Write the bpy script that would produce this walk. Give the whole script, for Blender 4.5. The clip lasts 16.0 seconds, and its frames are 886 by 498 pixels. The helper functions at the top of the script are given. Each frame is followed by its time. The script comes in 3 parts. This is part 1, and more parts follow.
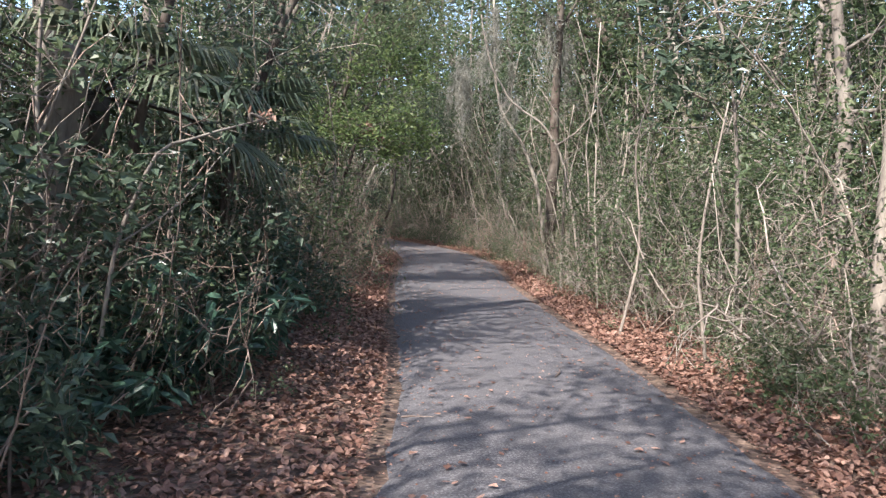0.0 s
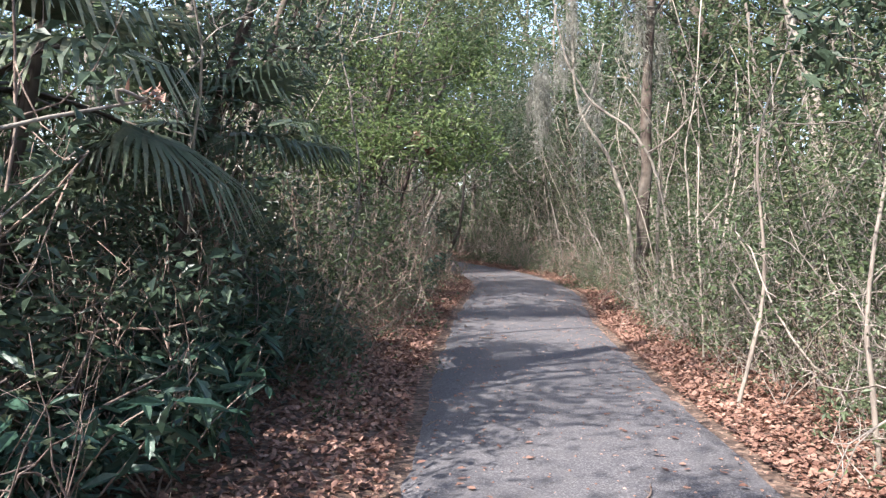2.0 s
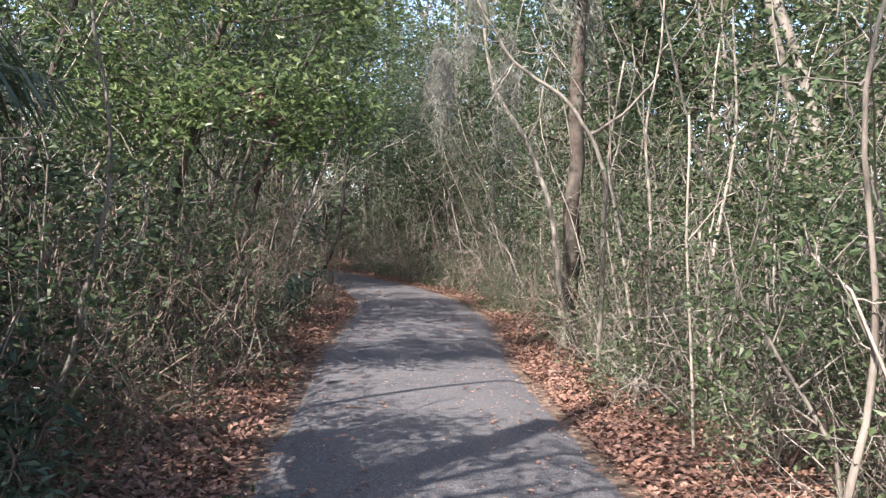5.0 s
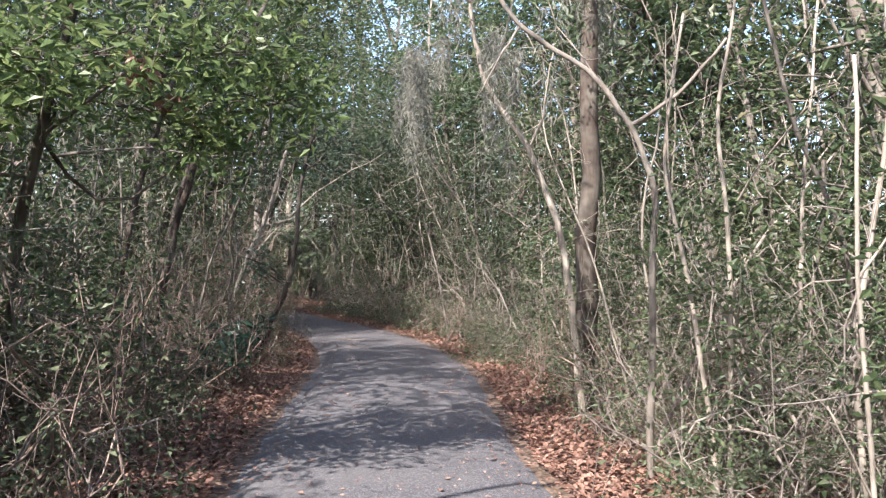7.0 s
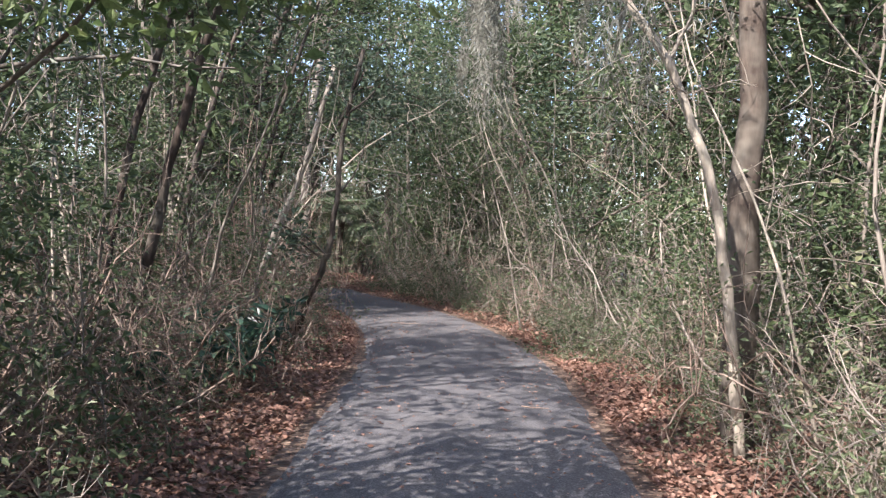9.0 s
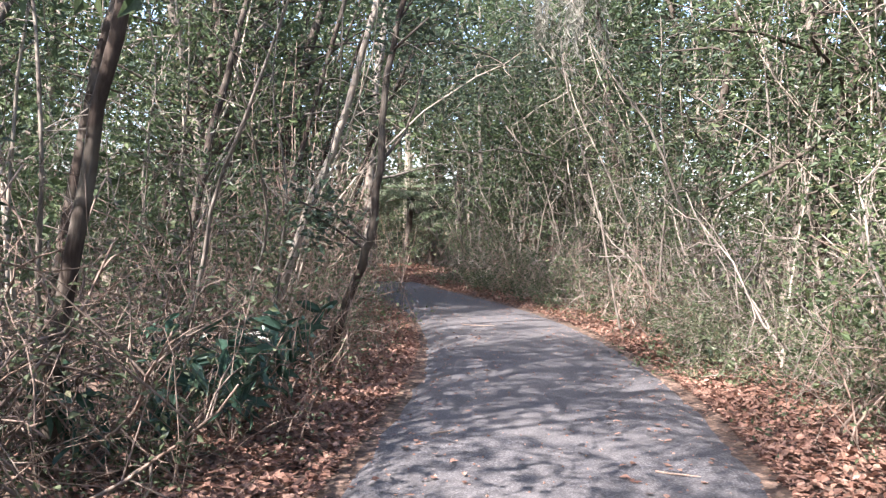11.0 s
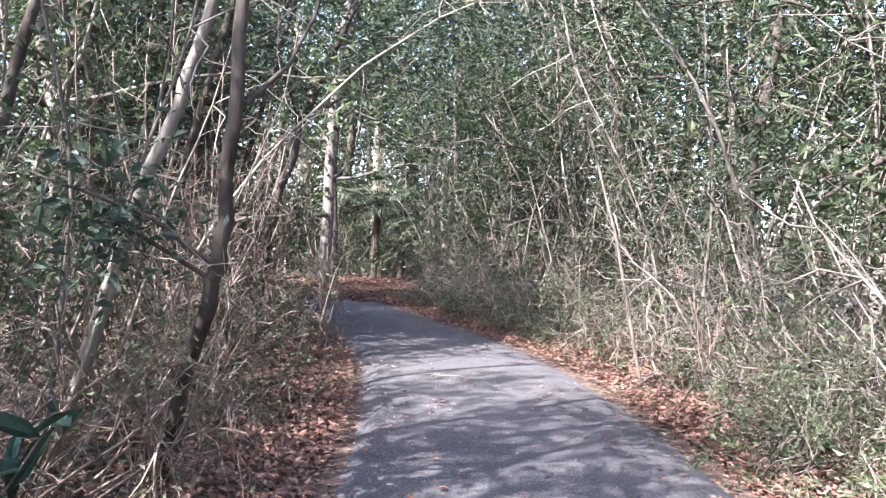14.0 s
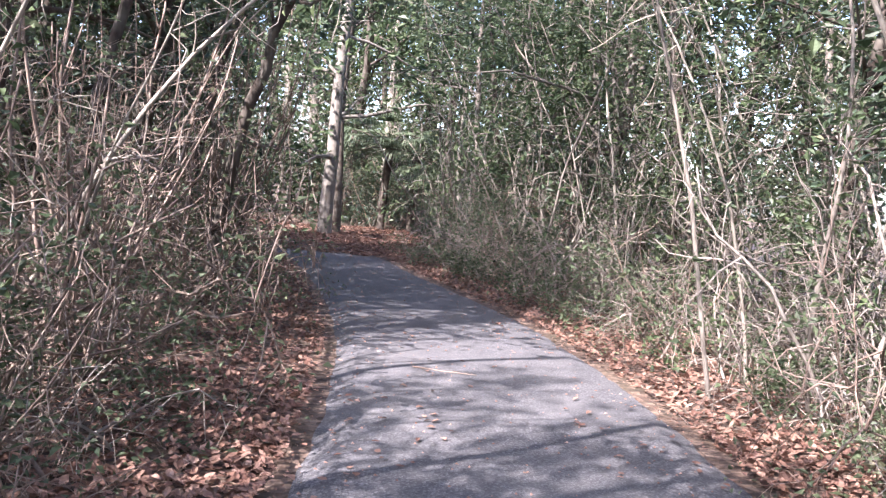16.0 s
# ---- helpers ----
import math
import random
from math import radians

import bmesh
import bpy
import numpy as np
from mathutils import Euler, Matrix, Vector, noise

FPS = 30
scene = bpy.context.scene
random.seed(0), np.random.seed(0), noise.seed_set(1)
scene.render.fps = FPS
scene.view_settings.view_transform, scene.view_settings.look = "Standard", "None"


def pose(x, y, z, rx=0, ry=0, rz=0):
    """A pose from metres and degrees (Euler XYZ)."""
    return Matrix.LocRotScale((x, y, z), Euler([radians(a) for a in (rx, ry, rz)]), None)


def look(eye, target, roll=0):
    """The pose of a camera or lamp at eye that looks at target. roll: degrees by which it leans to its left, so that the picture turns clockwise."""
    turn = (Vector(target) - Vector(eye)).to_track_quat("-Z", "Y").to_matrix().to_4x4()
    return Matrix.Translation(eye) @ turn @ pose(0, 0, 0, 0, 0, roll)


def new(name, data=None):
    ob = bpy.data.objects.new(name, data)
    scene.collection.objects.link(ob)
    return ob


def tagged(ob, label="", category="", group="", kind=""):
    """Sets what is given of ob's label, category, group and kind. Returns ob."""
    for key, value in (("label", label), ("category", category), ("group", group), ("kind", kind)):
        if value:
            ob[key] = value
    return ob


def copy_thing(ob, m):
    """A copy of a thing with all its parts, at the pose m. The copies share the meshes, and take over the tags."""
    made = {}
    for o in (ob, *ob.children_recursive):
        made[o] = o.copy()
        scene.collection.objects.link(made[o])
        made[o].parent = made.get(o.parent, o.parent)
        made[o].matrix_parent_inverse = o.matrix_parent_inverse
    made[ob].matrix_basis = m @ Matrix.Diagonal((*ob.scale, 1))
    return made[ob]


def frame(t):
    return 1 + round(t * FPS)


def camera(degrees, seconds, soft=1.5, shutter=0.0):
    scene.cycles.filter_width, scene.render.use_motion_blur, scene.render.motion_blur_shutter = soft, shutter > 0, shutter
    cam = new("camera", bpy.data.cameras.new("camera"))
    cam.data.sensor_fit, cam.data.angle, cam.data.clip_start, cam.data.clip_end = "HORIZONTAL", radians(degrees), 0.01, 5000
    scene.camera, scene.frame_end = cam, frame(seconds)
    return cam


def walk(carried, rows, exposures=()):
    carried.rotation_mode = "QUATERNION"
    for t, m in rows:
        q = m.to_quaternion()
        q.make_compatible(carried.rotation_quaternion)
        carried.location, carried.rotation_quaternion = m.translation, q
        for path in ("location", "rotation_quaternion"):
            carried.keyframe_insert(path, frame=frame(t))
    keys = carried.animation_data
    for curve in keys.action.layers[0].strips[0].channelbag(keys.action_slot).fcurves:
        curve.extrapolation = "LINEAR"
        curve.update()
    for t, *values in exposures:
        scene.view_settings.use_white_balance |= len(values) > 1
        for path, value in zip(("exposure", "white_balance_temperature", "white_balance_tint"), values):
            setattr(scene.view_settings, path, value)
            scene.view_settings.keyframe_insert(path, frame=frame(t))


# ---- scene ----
cam = camera(57.1, 16.0, soft=1.35)
PATH = [
    (0, (0.525, -0.306, 1.425), (0.507, 1.691, 1.317), 2.3),
    (0.5, (0.605, 0.231, 1.442), (0.404, 2.22, 1.374), 1.7),
    (1, (0.709, 0.868, 1.466), (0.423, 2.847, 1.402), 1.5),
    (1.5, (0.788, 1.437, 1.494), (0.527, 3.419, 1.433), 0.8),
    (2, (0.884, 2.087, 1.484), (0.637, 4.07, 1.418), 1.5),
    (2.5, (0.964, 2.753, 1.453), (0.758, 4.741, 1.363), 1.8),
    (3, (0.945, 3.397, 1.425), (0.701, 5.378, 1.298), 2.5),
    (3.5, (0.898, 4.001, 1.471), (0.654, 5.981, 1.327), 1.9),
    (4, (0.882, 4.59, 1.483), (0.705, 6.579, 1.373), 1.6),
    (4.5, (0.845, 5.144, 1.506), (0.83, 7.143, 1.436), 2.5),
    (5, (0.847, 5.704, 1.509), (0.848, 7.704, 1.465), 2.3),
    (5.2, (0.849, 5.982, 1.503), (0.869, 7.981, 1.47), 3.0),
    (7.3, (0.809, 8.634, 1.508), (0.867, 10.633, 1.556), 1.0),
    (7.5, (0.803, 8.87, 1.538), (0.836, 10.869, 1.578), 1.1),
    (8, (0.727, 9.495, 1.52), (0.66, 11.494, 1.566), 1.6),
    (8.2, (0.707, 9.769, 1.503), (0.613, 11.766, 1.533), 2.4),
    (10.3, (0.473, 12.465, 1.35), (0.448, 14.464, 1.315), 1.4),
    (10.5, (0.474, 12.716, 1.341), (0.433, 14.715, 1.303), 1.2),
    (11, (0.462, 13.296, 1.363), (0.208, 15.28, 1.316), 1.0),
    (11.5, (0.461, 13.863, 1.367), (0.066, 15.823, 1.319), 0.7),
    (12, (0.475, 14.469, 1.384), (0.149, 16.442, 1.336), 1.4),
    (12.5, (0.45, 15.016, 1.394), (0.184, 16.999, 1.386), 1.9),
    (13, (0.457, 15.542, 1.398), (0.178, 17.522, 1.385), 2.1),
    (13.5, (0.409, 16.049, 1.408), (0.185, 18.036, 1.389), 1.5),
    (14, (0.337, 16.589, 1.394), (0.13, 18.578, 1.369), 1.5),
    (14.5, (0.287, 17.12, 1.387), (0.082, 19.109, 1.346), 1.4),
    (15, (0.278, 17.651, 1.379), (0.094, 19.641, 1.309), 2.2),
    (15.5, (0.222, 18.209, 1.359), (0.009, 20.195, 1.25), 4.1),
    (16, (0.168, 18.755, 1.36), (-0.069, 20.736, 1.217), 4.9),
]
walk(cam, [(t, look(eye, target, roll)) for t, eye, target, roll in PATH],
     exposures=[(0.0, 1.5, 6250, 12.5), (1.5, 1.65, 6200, 12.5), (3.5, 2.3, 6050, 13), (5.0, 1.65, 6250, 12.5), (7.5, 1.75, 6200, 13.5), (8.2, 1.7, 6200, 13.5), (10.5, 2.2, 6300, 15.5), (12.0, 2.5, 6100, 17), (14.5, 2.55, 5800, 19), (16.0, 2.55, 5950, 21)])

# ---------------- world, sun, exposure ----------------
SUN_AZ, SUN_EL = math.atan2(-0.6, -0.8), radians(44)   # the sun stands behind the walker, to the left
world = bpy.data.worlds.new("sky")
scene.world = world
world.use_nodes = True
wn = world.node_tree
sky = wn.nodes.new("ShaderNodeTexSky")
sky.sky_type, sky.sun_disc = "NISHITA", False
sky.sun_elevation, sky.sun_rotation = SUN_EL, SUN_AZ
sky.air_density, sky.dust_density = 1.0, 2.0
wn.nodes["Background"].inputs["Strength"].default_value = 0.15
wn.links.new(sky.outputs[0], wn.nodes["Background"].inputs["Color"])
sun_data = bpy.data.lights.new("sun", "SUN")
sun_data.energy, sun_data.angle, sun_data.color = 5.0, radians(0.55), (1.0, 0.93, 0.84)
sun = new("sun", sun_data)
to_sun = Vector((math.sin(SUN_AZ) * math.cos(SUN_EL), math.cos(SUN_AZ) * math.cos(SUN_EL), math.sin(SUN_EL)))
sun.matrix_world = look(to_sun * 60, (0, 0, 0))

# ---------------- materials ----------------


class Nodes:
    """Short hand for node trees."""

    def __init__(self, name):
        self.mat = bpy.data.materials.new(name)
        self.mat.use_nodes = True
        self.tree = self.mat.node_tree
        self.bsdf = self.tree.nodes["Principled BSDF"]
        self.out = self.tree.nodes["Material Output"]

    def add(self, kind, **values):
        node = self.tree.nodes.new(kind)
        for key, value in values.items():
            if isinstance(value, bpy.types.NodeSocket):
                self.tree.links.new(value, node.inputs[key.replace("_", " ")])
            else:
                node.inputs[key.replace("_", " ")].default_value = value
        return node

    def link(self, a, b):
        self.tree.links.new(a, b)

    def coords(self):
        return self.tree.nodes.new("ShaderNodeTexCoord").outputs["Object"]

    def place(self):
        return self.tree.nodes.new("ShaderNodeNewGeometry").outputs["Position"]

    def noise(self, scale, detail=4.0, vector=None, rough=0.6):
        n = self.add("ShaderNodeTexNoise", Scale=scale, Detail=detail, Roughness=rough)
        if vector is not None:
            self.link(vector, n.inputs["Vector"])
        return n.outputs["Fac"]

    def ramp(self, fac, stops):
        r = self.tree.nodes.new("ShaderNodeValToRGB")
        while len(r.color_ramp.elements) < len(stops):
            r.color_ramp.elements.new(0.5)
        for e, (p, c) in zip(r.color_ramp.elements, stops):
            e.position, e.color = p, (*c, 1) if len(c) == 3 else c
        self.link(fac, r.inputs["Fac"])
        return r.outputs["Color"]

    def mix(self, fac, a, b, blend="MIX"):
        m = self.tree.nodes.new("ShaderNodeMix")
        m.data_type, m.blend_type = "RGBA", blend
        for socket, value in ((m.inputs[0], fac), (m.inputs[6], a), (m.inputs[7], b)):
            if isinstance(value, bpy.types.NodeSocket):
                self.link(value, socket)
            else:
                socket.default_value = value if isinstance(value, float) else (*value, 1)
        return m.outputs[2]

    def bump(self, height, strength, distance):
        b = self.add("ShaderNodeBump", Height=height, Strength=strength, Distance=distance)
        self.link(b.outputs["Normal"], self.bsdf.inputs["Normal"])


def island_random(n):
    """A number of its own for every leaf, mixed with one for every plant."""
    leaf = n.tree.nodes.new("ShaderNodeNewGeometry").outputs["Random Per Island"]
    whole = n.tree.nodes.new("ShaderNodeObjectInfo").outputs["Random"]
    m = n.tree.nodes.new("ShaderNodeMath")
    m.operation = "MULTIPLY_ADD"
    n.link(whole, m.inputs[0])
    m.inputs[1].default_value = 0.35
    s = n.tree.nodes.new("ShaderNodeMath")
    s.operation = "MULTIPLY"
    n.link(leaf, s.inputs[0])
    s.inputs[1].default_value = 0.65
    n.link(s.outputs[0], m.inputs[2])
    return m.outputs[0]


def leaf_material(name, stops, rough=0.5, through_light=0.35):
    n = Nodes(name)
    colour = n.ramp(island_random(n), stops)
    colour = n.mix(n.ramp(n.noise(60, 2, n.coords()), [(0.35, (0.72,) * 3), (0.7, (1.15,) * 3)]), (0, 0, 0), colour)
    n.link(colour, n.bsdf.inputs["Base Color"])
    n.bsdf.inputs["Roughness"].default_value = rough
    n.bsdf.inputs["Specular IOR Level"].default_value = 0.35
    lit = n.tree.nodes.new("ShaderNodeBsdfTranslucent")
    n.link(colour, lit.inputs["Color"])
    both = n.tree.nodes.new("ShaderNodeMixShader")
    both.inputs[0].default_value = through_light
    n.link(n.bsdf.outputs[0], both.inputs[1])
    n.link(lit.outputs[0], both.inputs[2])
    n.link(both.outputs[0], n.out.inputs["Surface"])
    return n.mat


def bark_material(name, dark, light, scale=18.0, rough=0.85):
    n = Nodes(name)
    at = n.coords()
    stretch = n.add("ShaderNodeMapping", Vector=at, Scale=(1.0, 1.0, 0.22))
    grain = n.noise(scale, 6, stretch.outputs[0], 0.7)
    patch = n.noise(3.5, 3, at)
    colour = n.mix(n.ramp(grain, [(0.3, (0, 0, 0)), (0.72, (1, 1, 1))]), dark, light)
    colour = n.mix(n.ramp(patch, [(0.4, (0, 0, 0)), (0.68, (0.55,) * 3)]), colour, tuple(0.5 * a + 0.5 * b for a, b in zip(light, (0.3, 0.3, 0.26))))
    tint = n.ramp(island_random(n), [(0.0, (0.62,) * 3), (1.0, (1.2, 1.15, 1.1))])
    n.link(n.mix(1.0, colour, tint, "MULTIPLY"), n.bsdf.inputs["Base Color"])
    n.bsdf.inputs["Roughness"].default_value = rough
    n.bsdf.inputs["Specular IOR Level"].default_value = 0.2
    n.bump(grain, 0.5, 0.02)
    return n.mat


def asphalt_material():
    n = Nodes("worn_asphalt")
    at = n.place()
    grit = n.add("ShaderNodeTexVoronoi", Vector=at, Scale=95.0)
    fine = n.noise(260, 3, at)
    patch = n.noise(0.9, 5, at, 0.65)
    spot = n.noise(7.0, 4, at)
    base = n.ramp(grit.outputs["Color"], [(0.1, (0.048, 0.046, 0.05)), (0.55, (0.086, 0.082, 0.088)), (0.9, (0.17, 0.162, 0.166))])
    base = n.mix(n.ramp(patch, [(0.38, (0, 0, 0)), (0.66, (0.5,) * 3)]), base, (0.115, 0.108, 0.108))
    base = n.mix(n.ramp(spot, [(0.58, (0, 0, 0)), (0.72, (0.35,) * 3)]), base, (0.05, 0.048, 0.05))
    n.link(base, n.bsdf.inputs["Base Color"])
    n.bsdf.inputs["Roughness"].default_value = 0.85
    n.bsdf.inputs["Specular IOR Level"].default_value = 0.3
    mixed = n.add("ShaderNodeMath")
    mixed.operation = "ADD"
    n.link(grit.outputs["Distance"], mixed.inputs[0])
    n.link(fine, mixed.inputs[1])
    n.bump(mixed.outputs[0], 0.6, 0.004)
    return n.mat


def soil_material():
    n = Nodes("forest_floor_litter")
    at = n.place()
    cell = n.add("ShaderNodeTexVoronoi", Vector=at, Scale=17.0, Randomness=1.0)
    big = n.noise(0.8, 4, at)
    fine = n.noise(45, 4, at)
    base = n.ramp(cell.outputs["Color"], [(0.15, (0.042, 0.026, 0.019)), (0.5, (0.105, 0.066, 0.047)), (0.85, (0.2, 0.135, 0.1))])
    base = n.mix(n.ramp(fine, [(0.35, (0.6,) * 3), (0.5, (0, 0, 0))]), base, (0.035, 0.022, 0.015))
    base = n.mix(n.ramp(big, [(0.5, (0, 0, 0)), (0.75, (0.45,) * 3)]), base, (0.07, 0.06, 0.03))
    n.link(base, n.bsdf.inputs["Base Color"])
    n.bsdf.inputs["Roughness"].default_value = 0.9
    n.bump(cell.outputs["Distance"], 0.8, 0.03)
    return n.mat


ASPHALT, SOIL = asphalt_material(), soil_material()
DRY_LEAF = leaf_material("dry_brown_leaf", [(0.0, (0.075, 0.038, 0.028)), (0.3, (0.18, 0.092, 0.066)), (0.65, (0.3, 0.176, 0.13)), (1.0, (0.50, 0.335, 0.262))], 0.65, 0.15)
DARK_LEAF = leaf_material("dark_evergreen_leaf", [(0.0, (0.035, 0.055, 0.036)), (0.5, (0.068, 0.10, 0.064)), (0.85, (0.1, 0.135, 0.09)), (1.0, (0.19, 0.185, 0.13))], 0.38, 0.25)
OAK_LEAF = leaf_material("oak_leaf", [(0.0, (0.045, 0.07, 0.036)), (0.5, (0.088, 0.125, 0.06)), (0.85, (0.14, 0.178, 0.085)), (1.0, (0.27, 0.24, 0.145))], 0.45, 0.4)
PALE_LEAF = leaf_material("pale_thicket_leaf", [(0.0, (0.055, 0.075, 0.042)), (0.45, (0.115, 0.145, 0.08)), (0.8, (0.175, 0.205, 0.115)), (1.0, (0.33, 0.27, 0.19))], 0.5, 0.4)
BLUE_LEAF = leaf_material("bluish_laurel_leaf", [(0.0, (0.03, 0.06, 0.042)), (0.6, (0.05, 0.10, 0.068)), (0.95, (0.085, 0.14, 0.09)), (1.0, (0.22, 0.25, 0.06))], 0.32, 0.25)
# oak leaf with sunlight painted into its colour: lighter and yellower than OAK_LEAF
SUNLIT_BOUGH_LEAF = leaf_material("sunlit_oak_bough_leaf", [(0.0, (0.05, 0.085, 0.035)), (0.5, (0.145, 0.205, 0.08)), (0.85, (0.23, 0.28, 0.11)), (1.0, (0.4, 0.3, 0.16))], 0.4, 0.5)
PALM_LEAF = leaf_material("palm_leaf", [(0.0, (0.07, 0.095, 0.055)), (0.6, (0.13, 0.165, 0.10)), (1.0, (0.24, 0.24, 0.16))], 0.4, 0.3)
MOSS = leaf_material("grey_hanging_moss", [(0.0, (0.19, 0.19, 0.16)), (1.0, (0.36, 0.35, 0.30))], 0.9, 0.3)
DARK_BARK = bark_material("dark_bark", (0.034, 0.026, 0.022), (0.095, 0.074, 0.062))
GREY_BARK = bark_material("grey_bark", (0.10, 0.085, 0.075), (0.27, 0.24, 0.21))
PALE_BARK = bark_material("pale_bark", (0.17, 0.145, 0.12), (0.43, 0.385, 0.33), 14.0)
TAN_TWIG = bark_material("tan_twig", (0.165, 0.142, 0.125), (0.42, 0.37, 0.33), 30.0)
BROWN_TWIG = bark_material("brown_twig", (0.125, 0.088, 0.072), (0.35, 0.265, 0.222), 30.0)

# ---------------- mesh helpers ----------------


def mesh_of(name, verts, faces, material, smooth=False):
    me = bpy.data.meshes.new(name)
    me.from_pydata(np.asarray(verts, float).tolist(), [], faces)
    me.materials.append(material)
    if smooth:
        me.polygons.foreach_set("use_smooth", [True] * len(me.polygons))
    me.update()
    return me


def part(name, me, parent, label=""):
    ob = new(name, me)
    ob.parent = parent
    return tagged(ob, label)


class Growth:
    """Collects tapered branches and leaves of one plant."""

    def __init__(self, seed):
        self.rng = np.random.default_rng(seed)
        self.v, self.f, self.count = [], [], 0
        self.lv, self.lf, self.lcount = [], [], 0
        self.reach = 0.0

    def kept(self, pts):
        """Draws in what grows too far out from the plant's foot."""
        if not self.reach:
            return pts
        out = np.hypot(pts[:, 0], pts[:, 1]) + 1e-9
        return pts * np.stack([self.reach * np.tanh(out / self.reach) / out] * 2 + [np.ones(len(pts))], 1)

    def path(self, p, d, length, n, wobble, rise):
        d = np.array(d, float) / np.linalg.norm(d)
        pts, step = [np.array(p, float)], length / (n - 1)
        for _ in range(n - 1):
            d = d + self.rng.normal(0, wobble, 3) + (0, 0, rise)
            d /= np.linalg.norm(d)
            pts.append(pts[-1] + d * step)
        return np.array(pts)

    def tube(self, pts, r0, r1, sides=4, knobs=0.0):
        pts = self.kept(np.asarray(pts, float))
        n = len(pts)
        tan = np.gradient(pts, axis=0)
        tan /= np.linalg.norm(tan, axis=1)[:, None] + 1e-9
        ref = np.array([0.31, 0.94, 0.1]) if abs(tan[0, 1]) < 0.8 else np.array([0.9, 0.1, 0.3])
        a = np.cross(tan, ref)
        a /= np.linalg.norm(a, axis=1)[:, None] + 1e-9
        b = np.cross(tan, a)
        r = np.linspace(r0, r1, n)
        if knobs:
            r = r * (1 + self.rng.uniform(-knobs, knobs, n))
        ang = np.arange(sides) * 2 * np.pi / sides
        ring = a[:, None] * np.cos(ang)[None, :, None] + b[:, None] * np.sin(ang)[None, :, None]
        verts = pts[:, None] + ring * r[:, None, None]
        if knobs and sides > 5:
            verts += ring * self.rng.normal(0, knobs * 0.35, (n, sides, 1)) * r[:, None, None]
        base = self.count
        self.v.append(verts.reshape(-1, 3))
        for i in range(n - 1):
            for j in range(sides):
                k = (j + 1) % sides
                self.f.append((base + i * sides + j, base + i * sides + k, base + (i + 1) * sides + k, base + (i + 1) * sides + j))
        self.f.append(tuple(base + (n - 1) * sides + j for j in range(sides)))
        self.count += n * sides

    def leaves(self, pts, length, width, spread=0.05, droop=0.0, up=0.5, fold=0.25, full=False):
        """Folded, pointed leaves at the given points."""
        pts = self.kept(np.asarray(pts, float))
        m = len(pts)
        g = self.rng
        base = pts + g.normal(0, spread, (m, 3))
        d = g.normal(0, 1, (m, 3))
        d[:, 2] = d[:, 2] * 0.6 - droop
        d /= np.linalg.norm(d, axis=1)[:, None]
        nrm = g.normal(0, 0.6, (m, 3)) + (0, 0, up)
        side = np.cross(d, nrm)
        side /= np.linalg.norm(side, axis=1)[:, None] + 1e-9
        nrm = np.cross(side, d)
        size = g.uniform(0.6, 1.25, (m, 1))
        ln, wd = length * size, width * size * g.uniform(0.8, 1.2, (m, 1))
        mid = base + d * ln * 0.45 + nrm * wd * fold
        if full:
            a, b, tip = base + d * ln * 0.28 + nrm * wd * fold, base + d * ln * 0.68 + nrm * wd * fold * 0.6, base + d * ln - nrm * ln * 0.12
            v = np.stack([base, a + side * wd * 0.42, b + side * wd * 0.4, tip, b - side * wd * 0.4, a - side * wd * 0.42], 1).reshape(-1, 3)
            k = self.lcount + 6 * np.arange(m)
            self.lv.append(v)
            for i in range(1, 5):
                self.lf += np.stack([k, k + i, k + i + 1], 1).tolist()
            self.lcount += 6 * m
            return
        v = np.stack([base, mid + side * wd * 0.5, base + d * ln - nrm * ln * 0.12, mid - side * wd * 0.5], 1).reshape(-1, 3)
        k = self.lcount + 4 * np.arange(m)
        self.lv.append(v)
        self.lf += np.stack([k, k + 1, k + 2], 1).tolist() + np.stack([k, k + 2, k + 3], 1).tolist()
        self.lcount += 4 * m

    def stems(self, name, material, smooth=True):
        return mesh_of(name, np.concatenate(self.v), self.f, material, smooth)

    def foliage(self, name, material):
        return mesh_of(name, np.concatenate(self.lv), self.lf, material)


def bush(seed, height, spread, n_stems, twigs, n_leaves, leaf, radius=0.011, lean=0.35, wobble=0.13, low=0.15, arch=0.0, leaf_spread=0.06, sides=3):
    """A many-stemmed bush: bent stems from the ground, forking twigs along them, leaves on the forks."""
    g = Growth(seed)
    g.reach = 1.7 * spread
    r = g.rng
    spots = []
    for _ in range(n_stems):
        a = r.uniform(0, 2 * np.pi)
        h = height * r.uniform(0.5, 1.15)
        start = (r.normal(0, spread * 0.3), r.normal(0, spread * 0.3), -0.05)
        p = g.path(start, (np.cos(a) * lean, np.sin(a) * lean, 1), h, 9, wobble, -arch * 0.1)
        thick = radius * r.uniform(0.5, 1.5)
        g.tube(p, thick, thick * 0.3, 4)
        for _ in range(twigs):
            k = r.uniform(max(low, 0.1), 1.0)
            i = min(int(k * 8), 7)
            q = p[i] + (p[i + 1] - p[i]) * (k * 8 - i)
            d = r.normal(0, 1, 3) * (1, 1, 0.75) + (0, 0, 0.25 - arch * 0.6)
            t = g.path(q, d, spread * r.uniform(0.4, 1.35), 5, 0.24, -0.06 * arch)
            g.tube(t, thick * 0.45, thick * 0.12, sides)
            for m in (2, 3):
                u = g.path(t[m], (t[m] - t[m - 1]) * 4 / spread + r.normal(0, 1, 3), spread * r.uniform(0.2, 0.5), 3, 0.3, -0.05)
                g.tube(u, thick * 0.2, thick * 0.09, 3)
                spots += [u[1], u[2]]
            spots += [t[3], t[4]]
